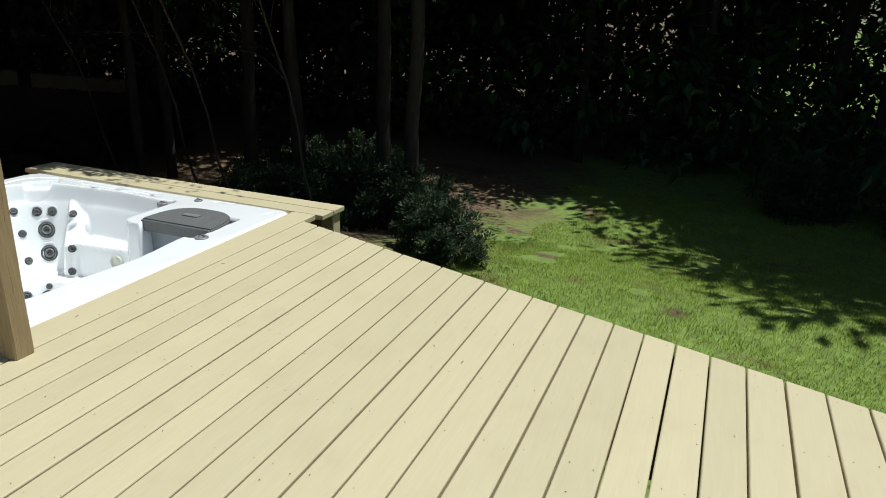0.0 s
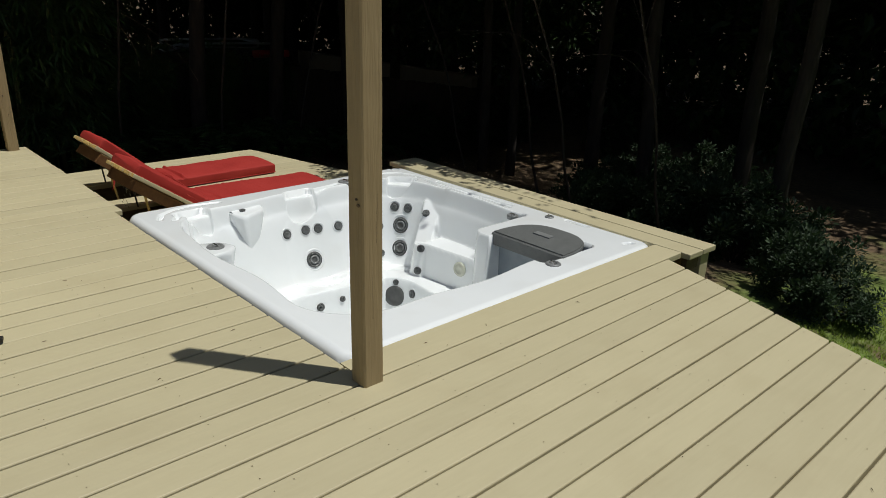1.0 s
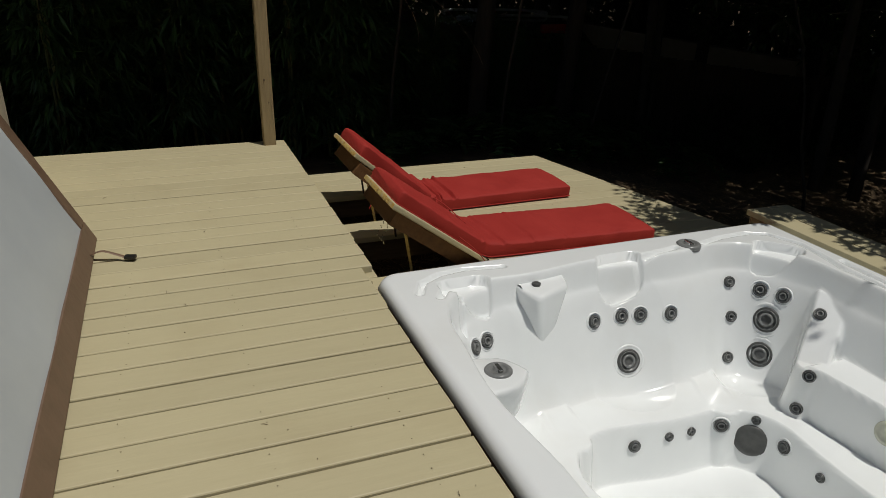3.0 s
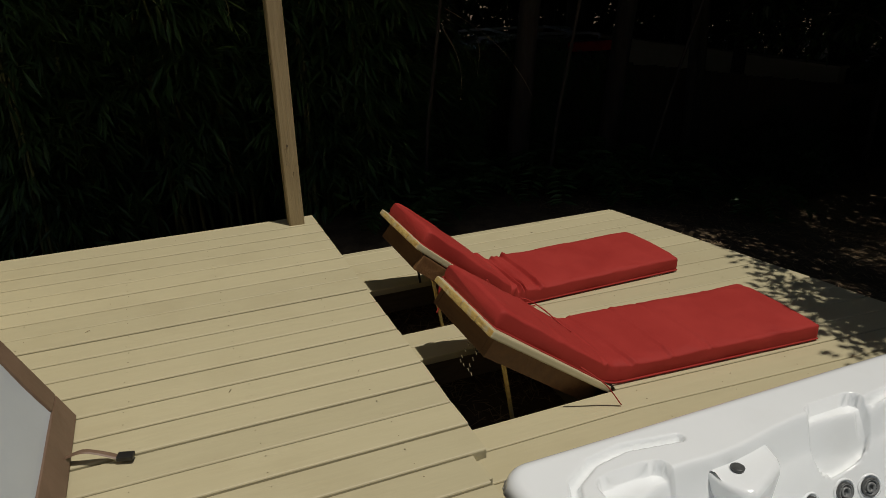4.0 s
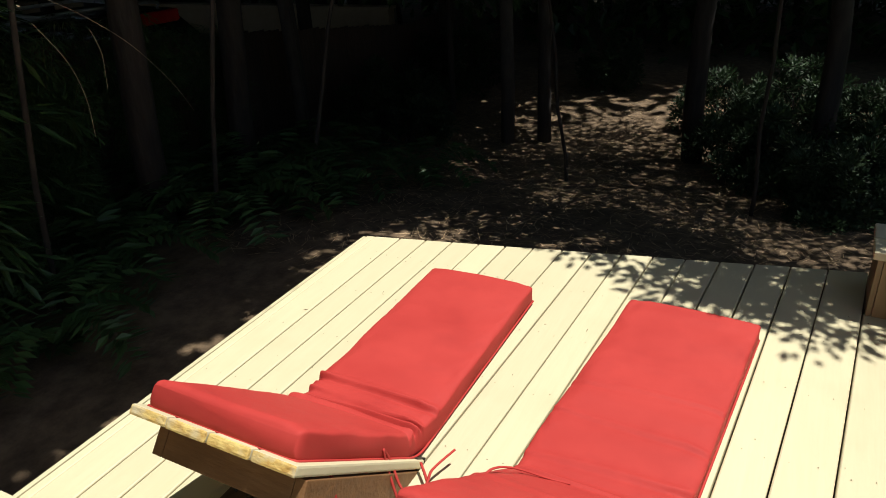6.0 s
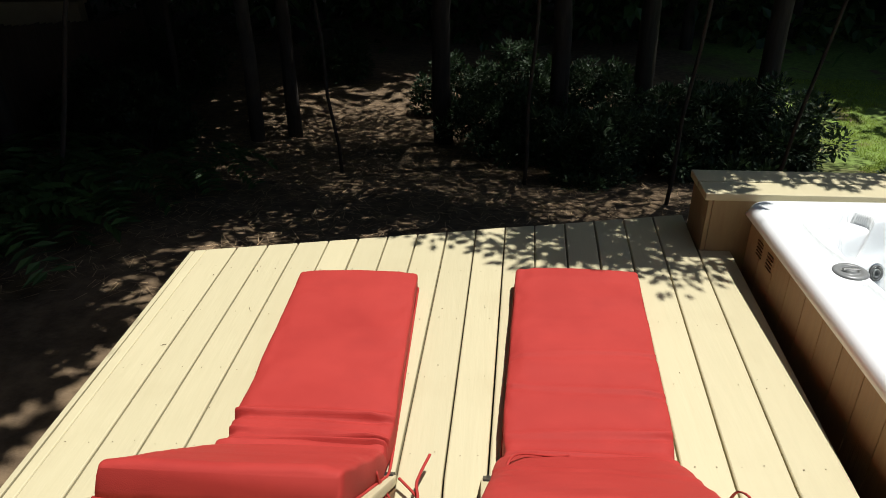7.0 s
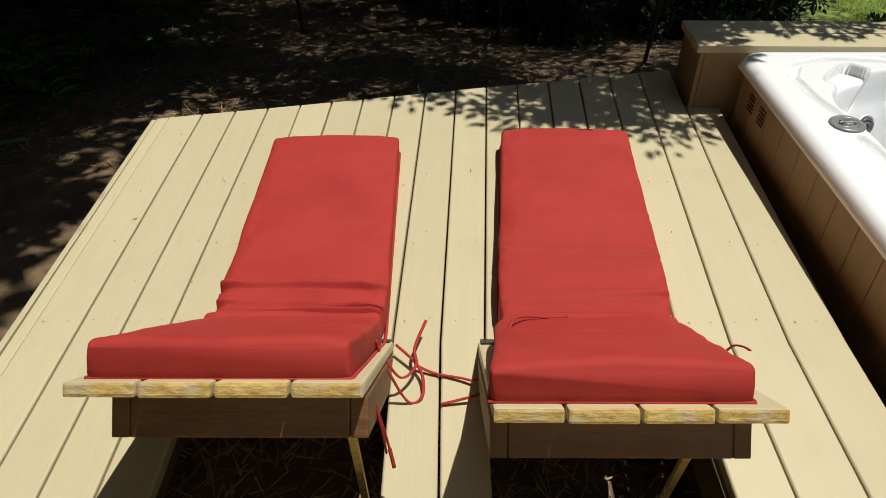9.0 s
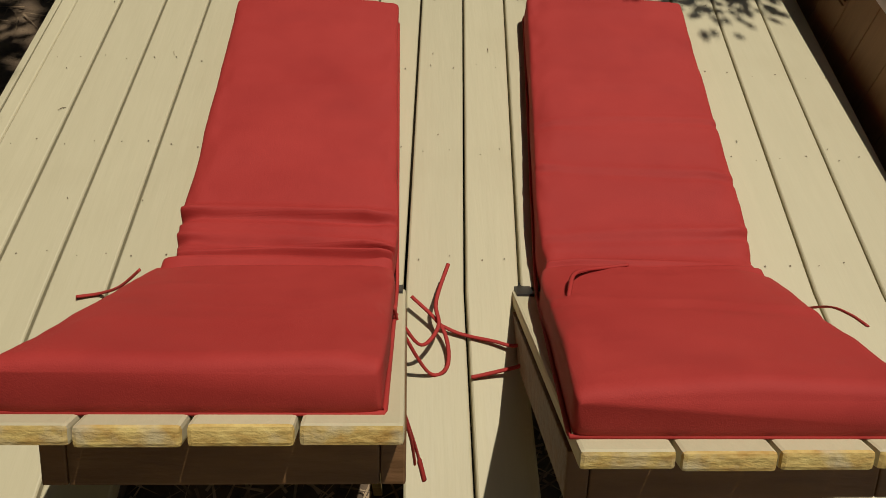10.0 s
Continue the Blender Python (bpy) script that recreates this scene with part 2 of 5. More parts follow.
def tube(points, radius, sides=8, bm=None, taper=1.0, flat=1.0):
    """A tube along points, its radius changing to radius * taper at the end."""
    bm = bm or bmesh.new()
    pts = [Vector(p) for p in points]
    rings = []
    for i, p in enumerate(pts):
        d = (pts[min(i + 1, len(pts) - 1)] - pts[max(i - 1, 0)]).normalized()
        a = d.cross(Vector((0, 0, 1)) if abs(d.z) < 0.9 else Vector((1, 0, 0))).normalized()
        c = d.cross(a)
        r = radius * (1 + (taper - 1) * i / max(1, len(pts) - 1))
        rings.append([bm.verts.new(p + (a * math.cos(k * 2 * math.pi / sides) + c * flat * math.sin(k * 2 * math.pi / sides)) * r) for k in range(sides)])
    for q, s in zip(rings, rings[1:]):
        for k in range(sides):
            bm.faces.new((q[k], q[(k + 1) % sides], s[(k + 1) % sides], s[k]))
    bm.faces.new(rings[0][::-1])
    bm.faces.new(rings[-1])
    return bm


def smooth_path(points, n=6):
    """A Catmull-Rom curve through points."""
    p = [Vector(q) for q in points]
    p = [p[0]] + p + [p[-1]]
    out = []
    for i in range(1, len(p) - 2):
        for j in range(n):
            t = j / n
            out.append(0.5 * ((2 * p[i]) + (p[i + 1] - p[i - 1]) * t + (2 * p[i - 1] - 5 * p[i] + 4 * p[i + 1] - p[i + 2]) * t * t
                              + (3 * p[i] - p[i - 1] - 3 * p[i + 1] + p[i + 2]) * t ** 3))
    out.append(p[-2])
    return out


def lathe(profile, sides=20):
    """A turned shape from (radius, height) pairs."""
    bm = bmesh.new()
    rings = [[bm.verts.new((r * math.cos(2 * math.pi * k / sides), r * math.sin(2 * math.pi * k / sides), z)) for k in range(sides)] for r, z in profile]
    for a, b in zip(rings, rings[1:]):
        for k in range(sides):
            bm.faces.new((a[k], a[(k + 1) % sides], b[(k + 1) % sides], b[k]))
    bm.faces.new(rings[-1])
    bm.faces.new(rings[0][::-1])
    return bm


# ---- ground ----
LOW = -0.30          # top of the lower deck
STEP_Y = 1.985       # edge of the upper deck


def ease(a, b, v):
    t = min(1.0, max(0.0, (v - a) / (b - a)))
    return t * t * (3 - 2 * t)


def ground_z(x, y):
    z = -0.62 - 0.33 * ease(-5.4, -4.2, x) * (1 - ease(4.5, 7, y)) - 1.05 * ease(3.6, 10.5, y) - 0.85 * ease(7.5, 12, -x) * (1 - ease(4, 9, y))
    return z + 0.05 * noise.noise((x * 0.5, y * 0.5, 0)) + 0.02 * noise.noise((x * 2.1, y * 2.1, 3))


def build_ground():
    def marks(a, b, fine_a, fine_b, step, far):
        out = [fine_a + step * i for i in range(int((fine_b - fine_a) / step) + 1)]
        w, v = step, out[-1]
        while v < b:
            w *= far
            v += w
            out.append(v)
        w, v = step, out[0]
        while v > a:
            w *= far
            v -= w
            out.insert(0, v)
        return out
    xs, ys = marks(-900, 900, -16, 8, 0.25, 1.35), marks(-900, 900, -4, 18, 0.25, 1.35)
    verts = [(x, y, ground_z(x, y) if abs(x) < 60 and abs(y) < 60 else -1.7) for y in ys for x in xs]
    w = len(xs)
    faces = [(j * w + i, j * w + i + 1, (j + 1) * w + i + 1, (j + 1) * w + i) for j in range(len(ys) - 1) for i in range(w - 1)]
    me = bpy.data.meshes.new("ground")
    me.from_pydata(verts, [], faces)
    ob = mesh_part("ground", me, GROUND, smooth=True)
    tagged(ob, "sloping ground of brown pine litter and green lawn", "ground", kind="structure")


build_ground()


# ---- hot tub ----
TX, TY, TW, TD, RIM = -3.915, 1.972, 2.545, 2.315, -0.004


def rounded(s, t, s0, s1, t0, t1, r):
    """Distance inside a rounded rectangle (negative outside)."""
    cx, cy, hx, hy = (s0 + s1) / 2, (t0 + t1) / 2, (s1 - s0) / 2 - r, (t1 - t0) / 2 - r
    qx, qy = abs(s - cx) - hx, abs(t - cy) - hy
    return r - (math.hypot(max(qx, 0), max(qy, 0)) + min(max(qx, qy), 0))


GROOVES = ([(0.27, 0.13), (0.17, 0.18), (0.11, 0.28), (0.09, 0.41), (0.12, 0.60)],
           [(0.33, 0.205), (0.245, 0.265), (0.265, 0.315), (0.37, 0.30)],
           [(0.22, 1.30), (0.20, 1.48), (0.185, 1.55)], [(0.185, 1.72), (0.15, 1.86), (0.14, 2.05), (0.19, 2.15), (0.35, 2.215), (0.50, 2.20), (0.66, 2.165), (0.86, 2.175), (1.14, 2.18), (1.44, 2.165)],
           [(0.60, 2.235), (0.86, 2.215), (1.14, 2.22), (1.42, 2.21)],
           [(1.90, 2.245), (2.06, 2.25)], [(2.30, 1.78), (2.36, 2.00), (2.415, 2.15), (2.44, 2.20)])


def groove_depth(s, t):
    best = 1.0
    for line in GROOVES:
        for (a, b), (c, d) in zip(line, line[1:]):
            u = min(1, max(0, ((s - a) * (c - a) + (t - b) * (d - b)) / ((c - a) ** 2 + (d - b) ** 2)))
            best = min(best, math.hypot(s - a - u * (c - a), t - b - u * (d - b)))
    return 0.028 * (1 - ease(0.006, 0.021, best))


def tub_height(s, t):
    """The shell's height over the tub's plan."""
    outer = rounded(s, t, 0, TW, 0, TD, 0.10)
    z = RIM
    if outer < 0.05:
        k = 1 - max(0.0, outer) / 0.05
        z -= 0.05 * (1 - math.sqrt(max(0.0, 1 - k * k)))
    # moulded grooves in the rim
    z -= groove_depth(s, t)
    # basin with a scalloped lip
    wob = 0.022 * math.sin(6.5 * s + 1.0) + 0.022 * math.sin(7.3 * t)
    d = rounded(s, t, 0.235, 2.265, 0.165, TD - 0.20, 0.40) + wob * 0.9
    if d > -0.03:
        wall = ease(-0.014, 0.030, d) * 0.12 + ease(0.01, 0.23, d) * 0.49
        z -= wall
    # foot well
    f = rounded(s, t, 0.70, 1.86, 0.62, 1.68, 0.30) + 0.030 * math.sin(6 * s) * math.sin(6 * t)
    z -= 0.29 * ease(0.0, 0.055, f)
    # dished seats
    for cs, ct in ((0.42, 1.20), (0.52, 1.85), (0.46, 0.42), (1.3, 0.36)):
        z -= 0.035 * max(0.0, 1 - ((s - cs) ** 2 + (t - ct) ** 2) / 0.05)
    # low ridges that part the seats
    def ridge(s0, t0, s1, t1, width, height, top):
        nonlocal z
        dx, dy = s1 - s0, t1 - t0
        u = ((s - s0) * dx + (t - t0) * dy) / (dx * dx + dy * dy)
        u = min(1, max(0, u))
        dist = math.hypot(s - s0 - u * dx, t - t0 - u * dy)
        if dist < width:
            lift = 1 - ease(width * 0.62, width, dist)
            z = z + (max(z, top + height * u) - z) * lift
    ridge(0.70, 2.10, 0.86, 1.86, 0.10, -0.25, -0.12)
    ridge(0.10, 1.66, 0.165, 1.66, 0.085, 0.0, -0.03)
    # seat edges: between the corner seats and the bench, and the two leg rolls of the lounge seat
    ridge(0.36, 0.74, 0.72, 0.72, 0.090, -0.02, -0.595)
    ridge(0.40, 1.62, 0.72, 1.52, 0.090, -0.02, -0.595)
    ridge(1.86, 0.78, 2.16, 0.84, 0.060, 0.04, -0.545)
    ridge(1.86, 1.06, 2.16, 1.10, 0.060, 0.04, -0.545)
    ridge(1.22, 0.58, 1.50, 0.22, 0.075, 0.10, -0.55)
    # moulded seat block on the far side, and the bay of the filter
    b = min(s - 0.86, t - 1.80 - 0.10 * (s - 0.86))
    if d > 0.02 and s < 1.70:
        z = z + (max(z, -0.355) - z) * ease(0.0, 0.028, b)
    p = rounded(s, t, 1.61, 2.46, 1.55, 2.22, 0.12)
    z = z + (max(z, RIM) - z) * ease(0.0, 0.045, p)
    q = rounded(s, t, 1.80, 2.335, 1.50, 1.98, 0.04)
    if t > 1.40:
        z = z - max(0.0, z + 0.50) * ease(0.0, 0.02, q)
    # pillow hollows in the lip
    for ps, pt, ax in ((0.215, 1.20, 0), (0.235, 0.36, 0), (0.36, 2.06, 2)):
        u, v = (s - ps, t - pt) if ax == 0 else ((s - ps + t - pt) * 0.7071, (s - ps - t + pt) * 0.7071)
        if ax == 2:
            u, v = v, u
        e = 1 - ((u / 0.060) ** 4 + (v / 0.125) ** 4)
        if e > 0:
            z -= 0.050 * ease(0, 0.18, e)
    return z


def tub_normal(s, t):
    e = 0.006
    return Vector((-(tub_height(s + e, t) - tub_height(s - e, t)) / (2 * e), -(tub_height(s, t + e) - tub_height(s, t - e)) / (2 * e), 1)).normalized()


def on_wall(s0, t0, ds, dt, z):
    """From (s0, t0) outwards to where the shell rises to z."""
    n = math.hypot(ds, dt)
    ds, dt = ds / n * 0.004, dt / n * 0.004
    s, t = s0, t0
    for _ in range(500):
        if tub_height(s, t) >= z:
            break
        s, t = s + ds, t + dt
    return s, t


def jet(tub, name, s, t, radius, label, rings=True, mat=None, sink=0.004):
    nrm = tub_normal(s, t)
    z = tub_height(s, t)
    m = Matrix.Translation((TX + s, TY + t, z)) @ nrm.to_track_quat("Z", "Y").to_matrix().to_4x4()
    if rings:
        bm = lathe([(radius * 0.92, -0.012), (radius, 0.002), (radius * 0.96, 0.010), (radius * 0.84, 0.011), (radius * 0.76, 0.003), (radius * 0.70, 0.001)], 20)
    else:
        bm = lathe([(radius * 0.92, -0.02), (radius, 0.002), (radius * 0.95, 0.012), (radius * 0.6, 0.018), (radius * 0.56, 0.015), (radius * 0.12, 0.017)], 24)
    bm.transform(m)
    body = part(name, bm, mat or DARKGREY, tub, label, smooth=True)
    if rings and radius > 0.03:
        # moulded ring of the shell round the jet
        bm = lathe([(radius * 1.42, -0.012), (radius * 1.36, 0.003), (radius * 1.24, 0.006), (radius * 1.12, 0.0), (radius * 1.0, -0.006)], 24)
        bm.transform(m)
        part("moulded_surround", bm, ACRYLIC, body, "white moulded ring", smooth=True)
    if rings:
        bm = lathe([(radius * 0.55, 0.0), (radius * 0.55, 0.010), (radius * 0.40, 0.013), (radius * 0.36, 0.004), (radius * 0.14, 0.004)], 16)
        bm.transform(m)
        part("nozzle", bm, GREY, body, smooth=True)
        bm = lathe([(radius * 0.80, 0.004), (radius * 0.82, 0.0115), (radius * 0.77, 0.0125), (radius * 0.75, 0.004)], 20)
        bm.transform(m)
        part("trim_ring", bm, GREY, body, smooth=True)
    return body


def build_tub():
    tub = thing("hot_tub", "white acrylic hot tub, empty, sunk flush into the tan deck", "hot tub", at=(TX + TW / 2, TY + TD / 2, -0.92))
    inv = tub.matrix_world.inverted()
    nx, ny = 430, 390
    ss = [TW * i / nx for i in range(nx + 1)]
    ts = [TD * j / ny for j in range(ny + 1)]
    verts, idx, faces = [], {}, []
    for j, t in enumerate(ts):
        for i, s in enumerate(ss):
            if rounded(s, t, 0, TW, 0, TD, 0.10) >= -0.008:
                idx[i, j] = len(verts)
                verts.append((TX + s, TY + t, tub_height(s, t)))
    for j in range(ny):
        for i in range(nx):
            k = [(i, j), (i + 1, j), (i + 1, j + 1), (i, j + 1)]
            if all(q in idx for q in k):
                faces.append([idx[q] for q in k])
    me = bpy.data.meshes.new("shell")
    me.from_pydata(verts, [], faces)
    bm = bmesh.new()
    bm.from_mesh(me)
    edge = [e for e in bm.edges if e.is_boundary]
    out = bmesh.ops.extrude_edge_only(bm, edges=edge)
    for v in out["geom"]:
        if isinstance(v, bmesh.types.BMVert):
            v.co.z = RIM - 0.058
    bmesh.ops.recalc_face_normals(bm, faces=bm.faces[:])
    bm.to_mesh(me)
    bm.free()
    mesh_part("shell", me, ACRYLIC, tub, smooth=True)
    # cabinet of upright panels under the rim, with vents
    cab = part("cabinet", box(TX + 0.055, TX + TW - 0.05, TY + 0.05, TY + TD - 0.05, -0.96, -0.925, 0.006), CABINET, tub, "brown cabinet under the rim")
    for k in range(14):
        y0 = TY + 0.06 + k * (TD - 0.12) / 14
        part("panel", box(TX + 0.035, TX + 0.06, y0 + 0.002, y0 + (TD - 0.12) / 14 - 0.002, -0.90, RIM - 0.045, 0.002), CABINET, cab)
    for y in (TY + TD - 0.24, TY + TD - 0.36):
        for k in range(5):
            part("vent", box(TX + 0.030, TX + 0.0362, y, y + 0.06, -0.13 - 0.016 * k, -0.1265 - 0.016 * k), STAIN, cab)
    for a, b_, c, d in ((TX + TW - 0.06, TX + TW - 0.04, TY + 0.06, TY + TD - 0.06), (TX + 0.07, TX + TW - 0.07, TY + 0.04, TY + 0.06), (TX + 0.07, TX + TW - 0.07, TY + TD - 0.06, TY + TD - 0.04)):
        part("panel", box(a, b_, c, d, -0.90, RIM - 0.06, 0.002), CABINET, cab)
    # prows that part the seats: broad at the rim, tapering to a point below
    def prow(points):
        bm = bmesh.new()
        for s, t, z in points:
            bm.verts.new((TX + s, TY + t, z))
        bmesh.ops.convex_hull(bm, input=bm.verts[:])
        bmesh.ops.dissolve_limit(bm, angle_limit=0.02, verts=bm.verts[:], edges=bm.edges[:])
        bmesh.ops.recalc_face_normals(bm, faces=bm.faces[:])
        bmesh.ops.bevel(bm, geom=bm.edges[:], offset=0.026, segments=7, affect="EDGES", profile=0.55)
        return part("seat_divider", bm, ACRYLIC, tub, smooth=True)
    prow([(0.12, 0.62, -0.030), (0.12, 0.90, -0.030), (0.27, 0.60, -0.050), (0.385, 0.665, -0.060), (0.31, 0.86, -0.050), (0.15, 0.64, -0.20), (0.15, 0.86, -0.20), (0.345, 0.725, -0.50)])
    prow([(0.77, 0.07, -0.020), (1.05, 0.07, -0.020), (1.03, 0.24, -0.026), (0.93, 0.33, -0.030), (0.82, 0.28, -0.026), (0.80, 0.10, -0.16), (1.0, 0.10, -0.16), (0.93, 0.285, -0.26)])
    # small jet in the top of the first prow
    bm = lathe([(0.020, -0.006), (0.022, 0.004), (0.017, 0.007), (0.012, 0.002), (0.006, 0.003)], 16)
    bm.transform(Matrix.Translation((TX + 0.275, TY + 0.70, -0.043)))
    part("jet", bm, DARKGREY, tub, "small grey hydrotherapy jet", smooth=True)
    # jets of the seat beside the loungers
    for t0 in (1.02, 1.18, 1.28, 1.44):
        s, t = on_wall(0.75, t0, -1, 0, -0.29)
        jet(tub, "jet", s, t, 0.034, "small grey hydrotherapy jet")
    s, t = on_wall(0.75, 1.20, -1, 0, -0.50)
    jet(tub, "jet", s, t, 0.062, "large grey hydrotherapy jet")
    # column of jets in the far corner seat
    def corner(offset, z, r, label):
        s, t = on_wall(0.78 + offset * 0.7071, 1.66 + offset * 0.7071, -0.72, 0.70, z)
        jet(tub, "jet", s, t, r, label)
    for o in (-0.055, 0.055):
        corner(o, -0.22, 0.036, "small grey hydrotherapy jet")
    corner(0, -0.36, 0.066, "large grey hydrotherapy jet")
    corner(0, -0.53, 0.066, "large grey hydrotherapy jet")
    for o, z in ((-0.21, -0.20), (0.21, -0.20), (-0.17, -0.37), (0.19, -0.40), (-0.15, -0.57), (0.17, -0.57)):
        corner(o, z, 0.030, "small grey hydrotherapy jet")
    # near corner seat
    for ds, dt in ((-1, -0.55), (-1, -0.95)):
        s, t = on_wall(0.62, 0.58, ds, dt, -0.26)
        jet(tub, "jet", s, t, 0.034, "small grey hydrotherapy jet")
    # foot well: suction cover and jets
    s, t = on_wall(1.1, 1.28, -0.62, 0.78, -0.77)
    jet(tub, "suction_cover", s, t, 0.080, "round dark suction cover", rings=False)
    for ds, dt, z, r in ((-0.85, 0.62, -0.70, 0.032), (-0.35, 0.95, -0.72, 0.032), (-1, 0.30, -0.70, 0.022), (-1, 0.0, -0.70, 0.022), (-0.6, 0.8, -0.645, 0.022),
                         (0.1, 1, -0.72, 0.022), (0.5, 1, -0.74, 0.030), (1, 0.2, -0.72, 0.03), (-1, -0.4, -0.72, 0.03)):
        s, t = on_wall(1.15, 1.2, ds, dt, z)
        jet(tub, "jet", s, t, r, "small grey hydrotherapy jet")
    # underwater light on the seat block, pillow of jets by it
    s, t = on_wall(1.28, 1.45, 0, 1, -0.50)
    jet(tub, "tub_light", s, t, 0.055, "round clear tub light", rings=False, mat=LENS)
    s, t = on_wall(1.46, 1.45, 0, 1, -0.52)
    jet(tub, "jet", s, t, 0.024, "small grey hydrotherapy jet")
    # diverter knobs on the rim
    for s, t, r in ((0.175, 1.64, 0.062), (0.91, 0.205, 0.052), (2.37, 1.53, 0.045), (1.56, 2.075, 0.040), (1.78, 2.205, 0.032)):
        z = max(tub_height(s, t), RIM - 0.018)
        bm = lathe([(r, -0.02), (r, 0.003), (r * 0.9, 0.008), (r * 0.62, 0.009), (r * 0.6, 0.004), (r * 0.34, 0.004), (r * 0.32, 0.012), (r * 0.2, 0.013)], 24)
        bm.transform(Matrix.Translation((TX + s, TY + t, z)))
        knob = part("diverter_knob", bm, GREY, tub, "grey diverter knob", smooth=True)
        part("grip", box(TX + s - r * 0.5, TX + s + r * 0.5, TY + t - 0.008, TY + t + 0.008, z + 0.006, z + 0.017, 0.004), CHROME, knob)
    # filter bay: bowed lid, weir door and slats
    bm = bmesh.new()
    n = 20
    low, top = [], []
    for k in range(n + 1):
        a = math.pi * k / n
        x, y = TX + 2.065 + 0.285 * math.copysign(abs(math.cos(a)) ** 0.72, math.cos(a)), TY + 1.645 + 0.35 * math.sin(a) ** 0.7
        low.append(bm.verts.new((x, y, RIM - 0.010)))
        top.append(bm.verts.new((x, y, RIM + 0.018 + 0.008 * math.sin(a))))
    bm.faces.new(top)
    bm.faces.new(low[::-1])
    for k in range(n + 1):
        j = (k + 1) % (n + 1)
        bm.faces.new((low[k], low[j], top[j], top[k]))
    bmesh.ops.recalc_face_normals(bm, faces=bm.faces[:])
    bmesh.ops.bevel(bm, geom=[e for e in bm.edges if all(v in top for v in e.verts)], offset=0.008, segments=2, affect="EDGES")
    lid = part("filter_lid", bm, LID, tub, "grey bowed filter lid")
    part("badge", box(TX + 1.98, TX + 2.11, TY + 1.80, TY + 1.85, RIM + 0.020, RIM + 0.029, 0.003), GREY, lid)
    part("lid_lip", box(TX + 1.785, TX + 2.345, TY + 1.630, TY + 1.647, RIM - 0.065, RIM + 0.010, 0.006), LID, lid)
    weir = part("filter_weir", box(TX + 1.806, TX + 2.330, TY + 1.686, TY + 1.706, -0.290, -0.075, 0.006), WEIR, tub, "blue-grey floating weir door")
    part("filter_frame", box(TX + 1.803, TX + 2.333, TY + 1.708, TY + 1.726, -0.48, -0.02, 0.004), DARKGREY, tub)
    for k in range(3):
        z = -0.385 + 0.026 * k
        part("filter_slat", box(TX + 1.806, TX + 2.330, TY + 1.690, TY + 1.707, z, z + 0.014, 0.003), LID, tub)
    for ob in list(tub.children):
        ob.matrix_parent_inverse = inv
    return tub


build_tub()


# ---- loungers ----
FLAP = 0.735
FLAP_W = 0.1475
HINGE_Y = 2.830
BEND_Y = 2.812


def flap_frame(x0, angle, skew=0.0):
    """x across, y up the flap from the hinge, z out of its top face."""
    return Matrix.Translation((x0, HINGE_Y, LOW)) @ Matrix.Rotation(math.pi + radians(skew), 4, "Z") @ Matrix.Rotation(radians(angle), 4, "X")


def build_lounger(x0, angle, label, length, inset_a, inset_b):
    """A hinged back of four boards cut out of the lower deck. x0 is its edge nearer to the tub."""
    m = flap_frame(x0, angle)
    lounger = thing("deck_lounger", label, "lounger", group="hinged lounger backs", at=(x0 - 0.29, HINGE_Y, LOW))
    inv = lounger.matrix_world.inverted()
    for k in range(4):
        a = k * FLAP_W + 0.003
        bm = box(a, a + FLAP_W - 0.006, 0.004, length + 0.003 * ((k * 7) % 3), -0.031, 0.0, 0.007, None, m)
        for f in bm.faces:
            c = (m.inverted() @ f.calc_center_median()).y
            f.material_index = 1 if c > length - 0.004 else 0
        part("back_board", bm, [DECK, PINE], lounger, "tan board with raw yellow end grain")
    w = 4 * FLAP_W
    part("header", box(inset_a + 0.038, w - inset_b - 0.038, length - 0.098, length - 0.060, -0.122, -0.037, 0.004, None, m), STAIN, lounger)
    part("cross_bar", box(inset_a + 0.038, w - inset_b - 0.038, 0.10, 0.138, -0.110, -0.037, 0.004, None, m), STAIN, lounger)
    for a in (inset_a, w - inset_b - 0.037):
        part("side_rail", box(a, a + 0.037, 0.02, length - 0.060, -0.122, -0.037, 0.004, None, m), STAIN, lounger)
    a = inset_a + 0.06
    top = m @ Vector((a, length * 0.72, -0.115))
    part("prop", box(-0.010, 0.010, -0.007, 0.007, -0.50, 0.0, 0.002, None, Matrix.Translation(top) @ Matrix.Rotation(0.16, 4, "X")), PINE, lounger, "thin raw wooden prop")
    a = w - inset_b - 0.06
    top = m @ Vector((a, length * 0.62, -0.115))
    part("stay", tube([top, top + Vector((0.0, 0.02, -0.16))], 0.007, 6), BLACK, lounger, "short black metal stay")
    for a in (0.03, w - 0.03):
        part("hinge", box(a - 0.02, a + 0.02, -0.035, 0.05, -0.002, 0.006, 0.002, None, m), BLACK, lounger, "black strap hinge")
    for a in (0.21, 0.29) if length < 0.72 else ():
        bm = bmesh.new()
        for k in range(7):
            p = m @ Vector((a, length - 0.09, -0.125))
            q = p + Vector((0.004 * math.sin(k * 2.0), 0.02 * math.sin(k), -0.024 * k))
            tube([q, q + Vector((0.004, 0.003, -0.016))], 0.0022, 5, bm)
        part("chain", bm, CHROME, lounger, "thin hanging metal chain")
    for ob in list(lounger.children):
        ob.matrix_parent_inverse = inv
    return lounger


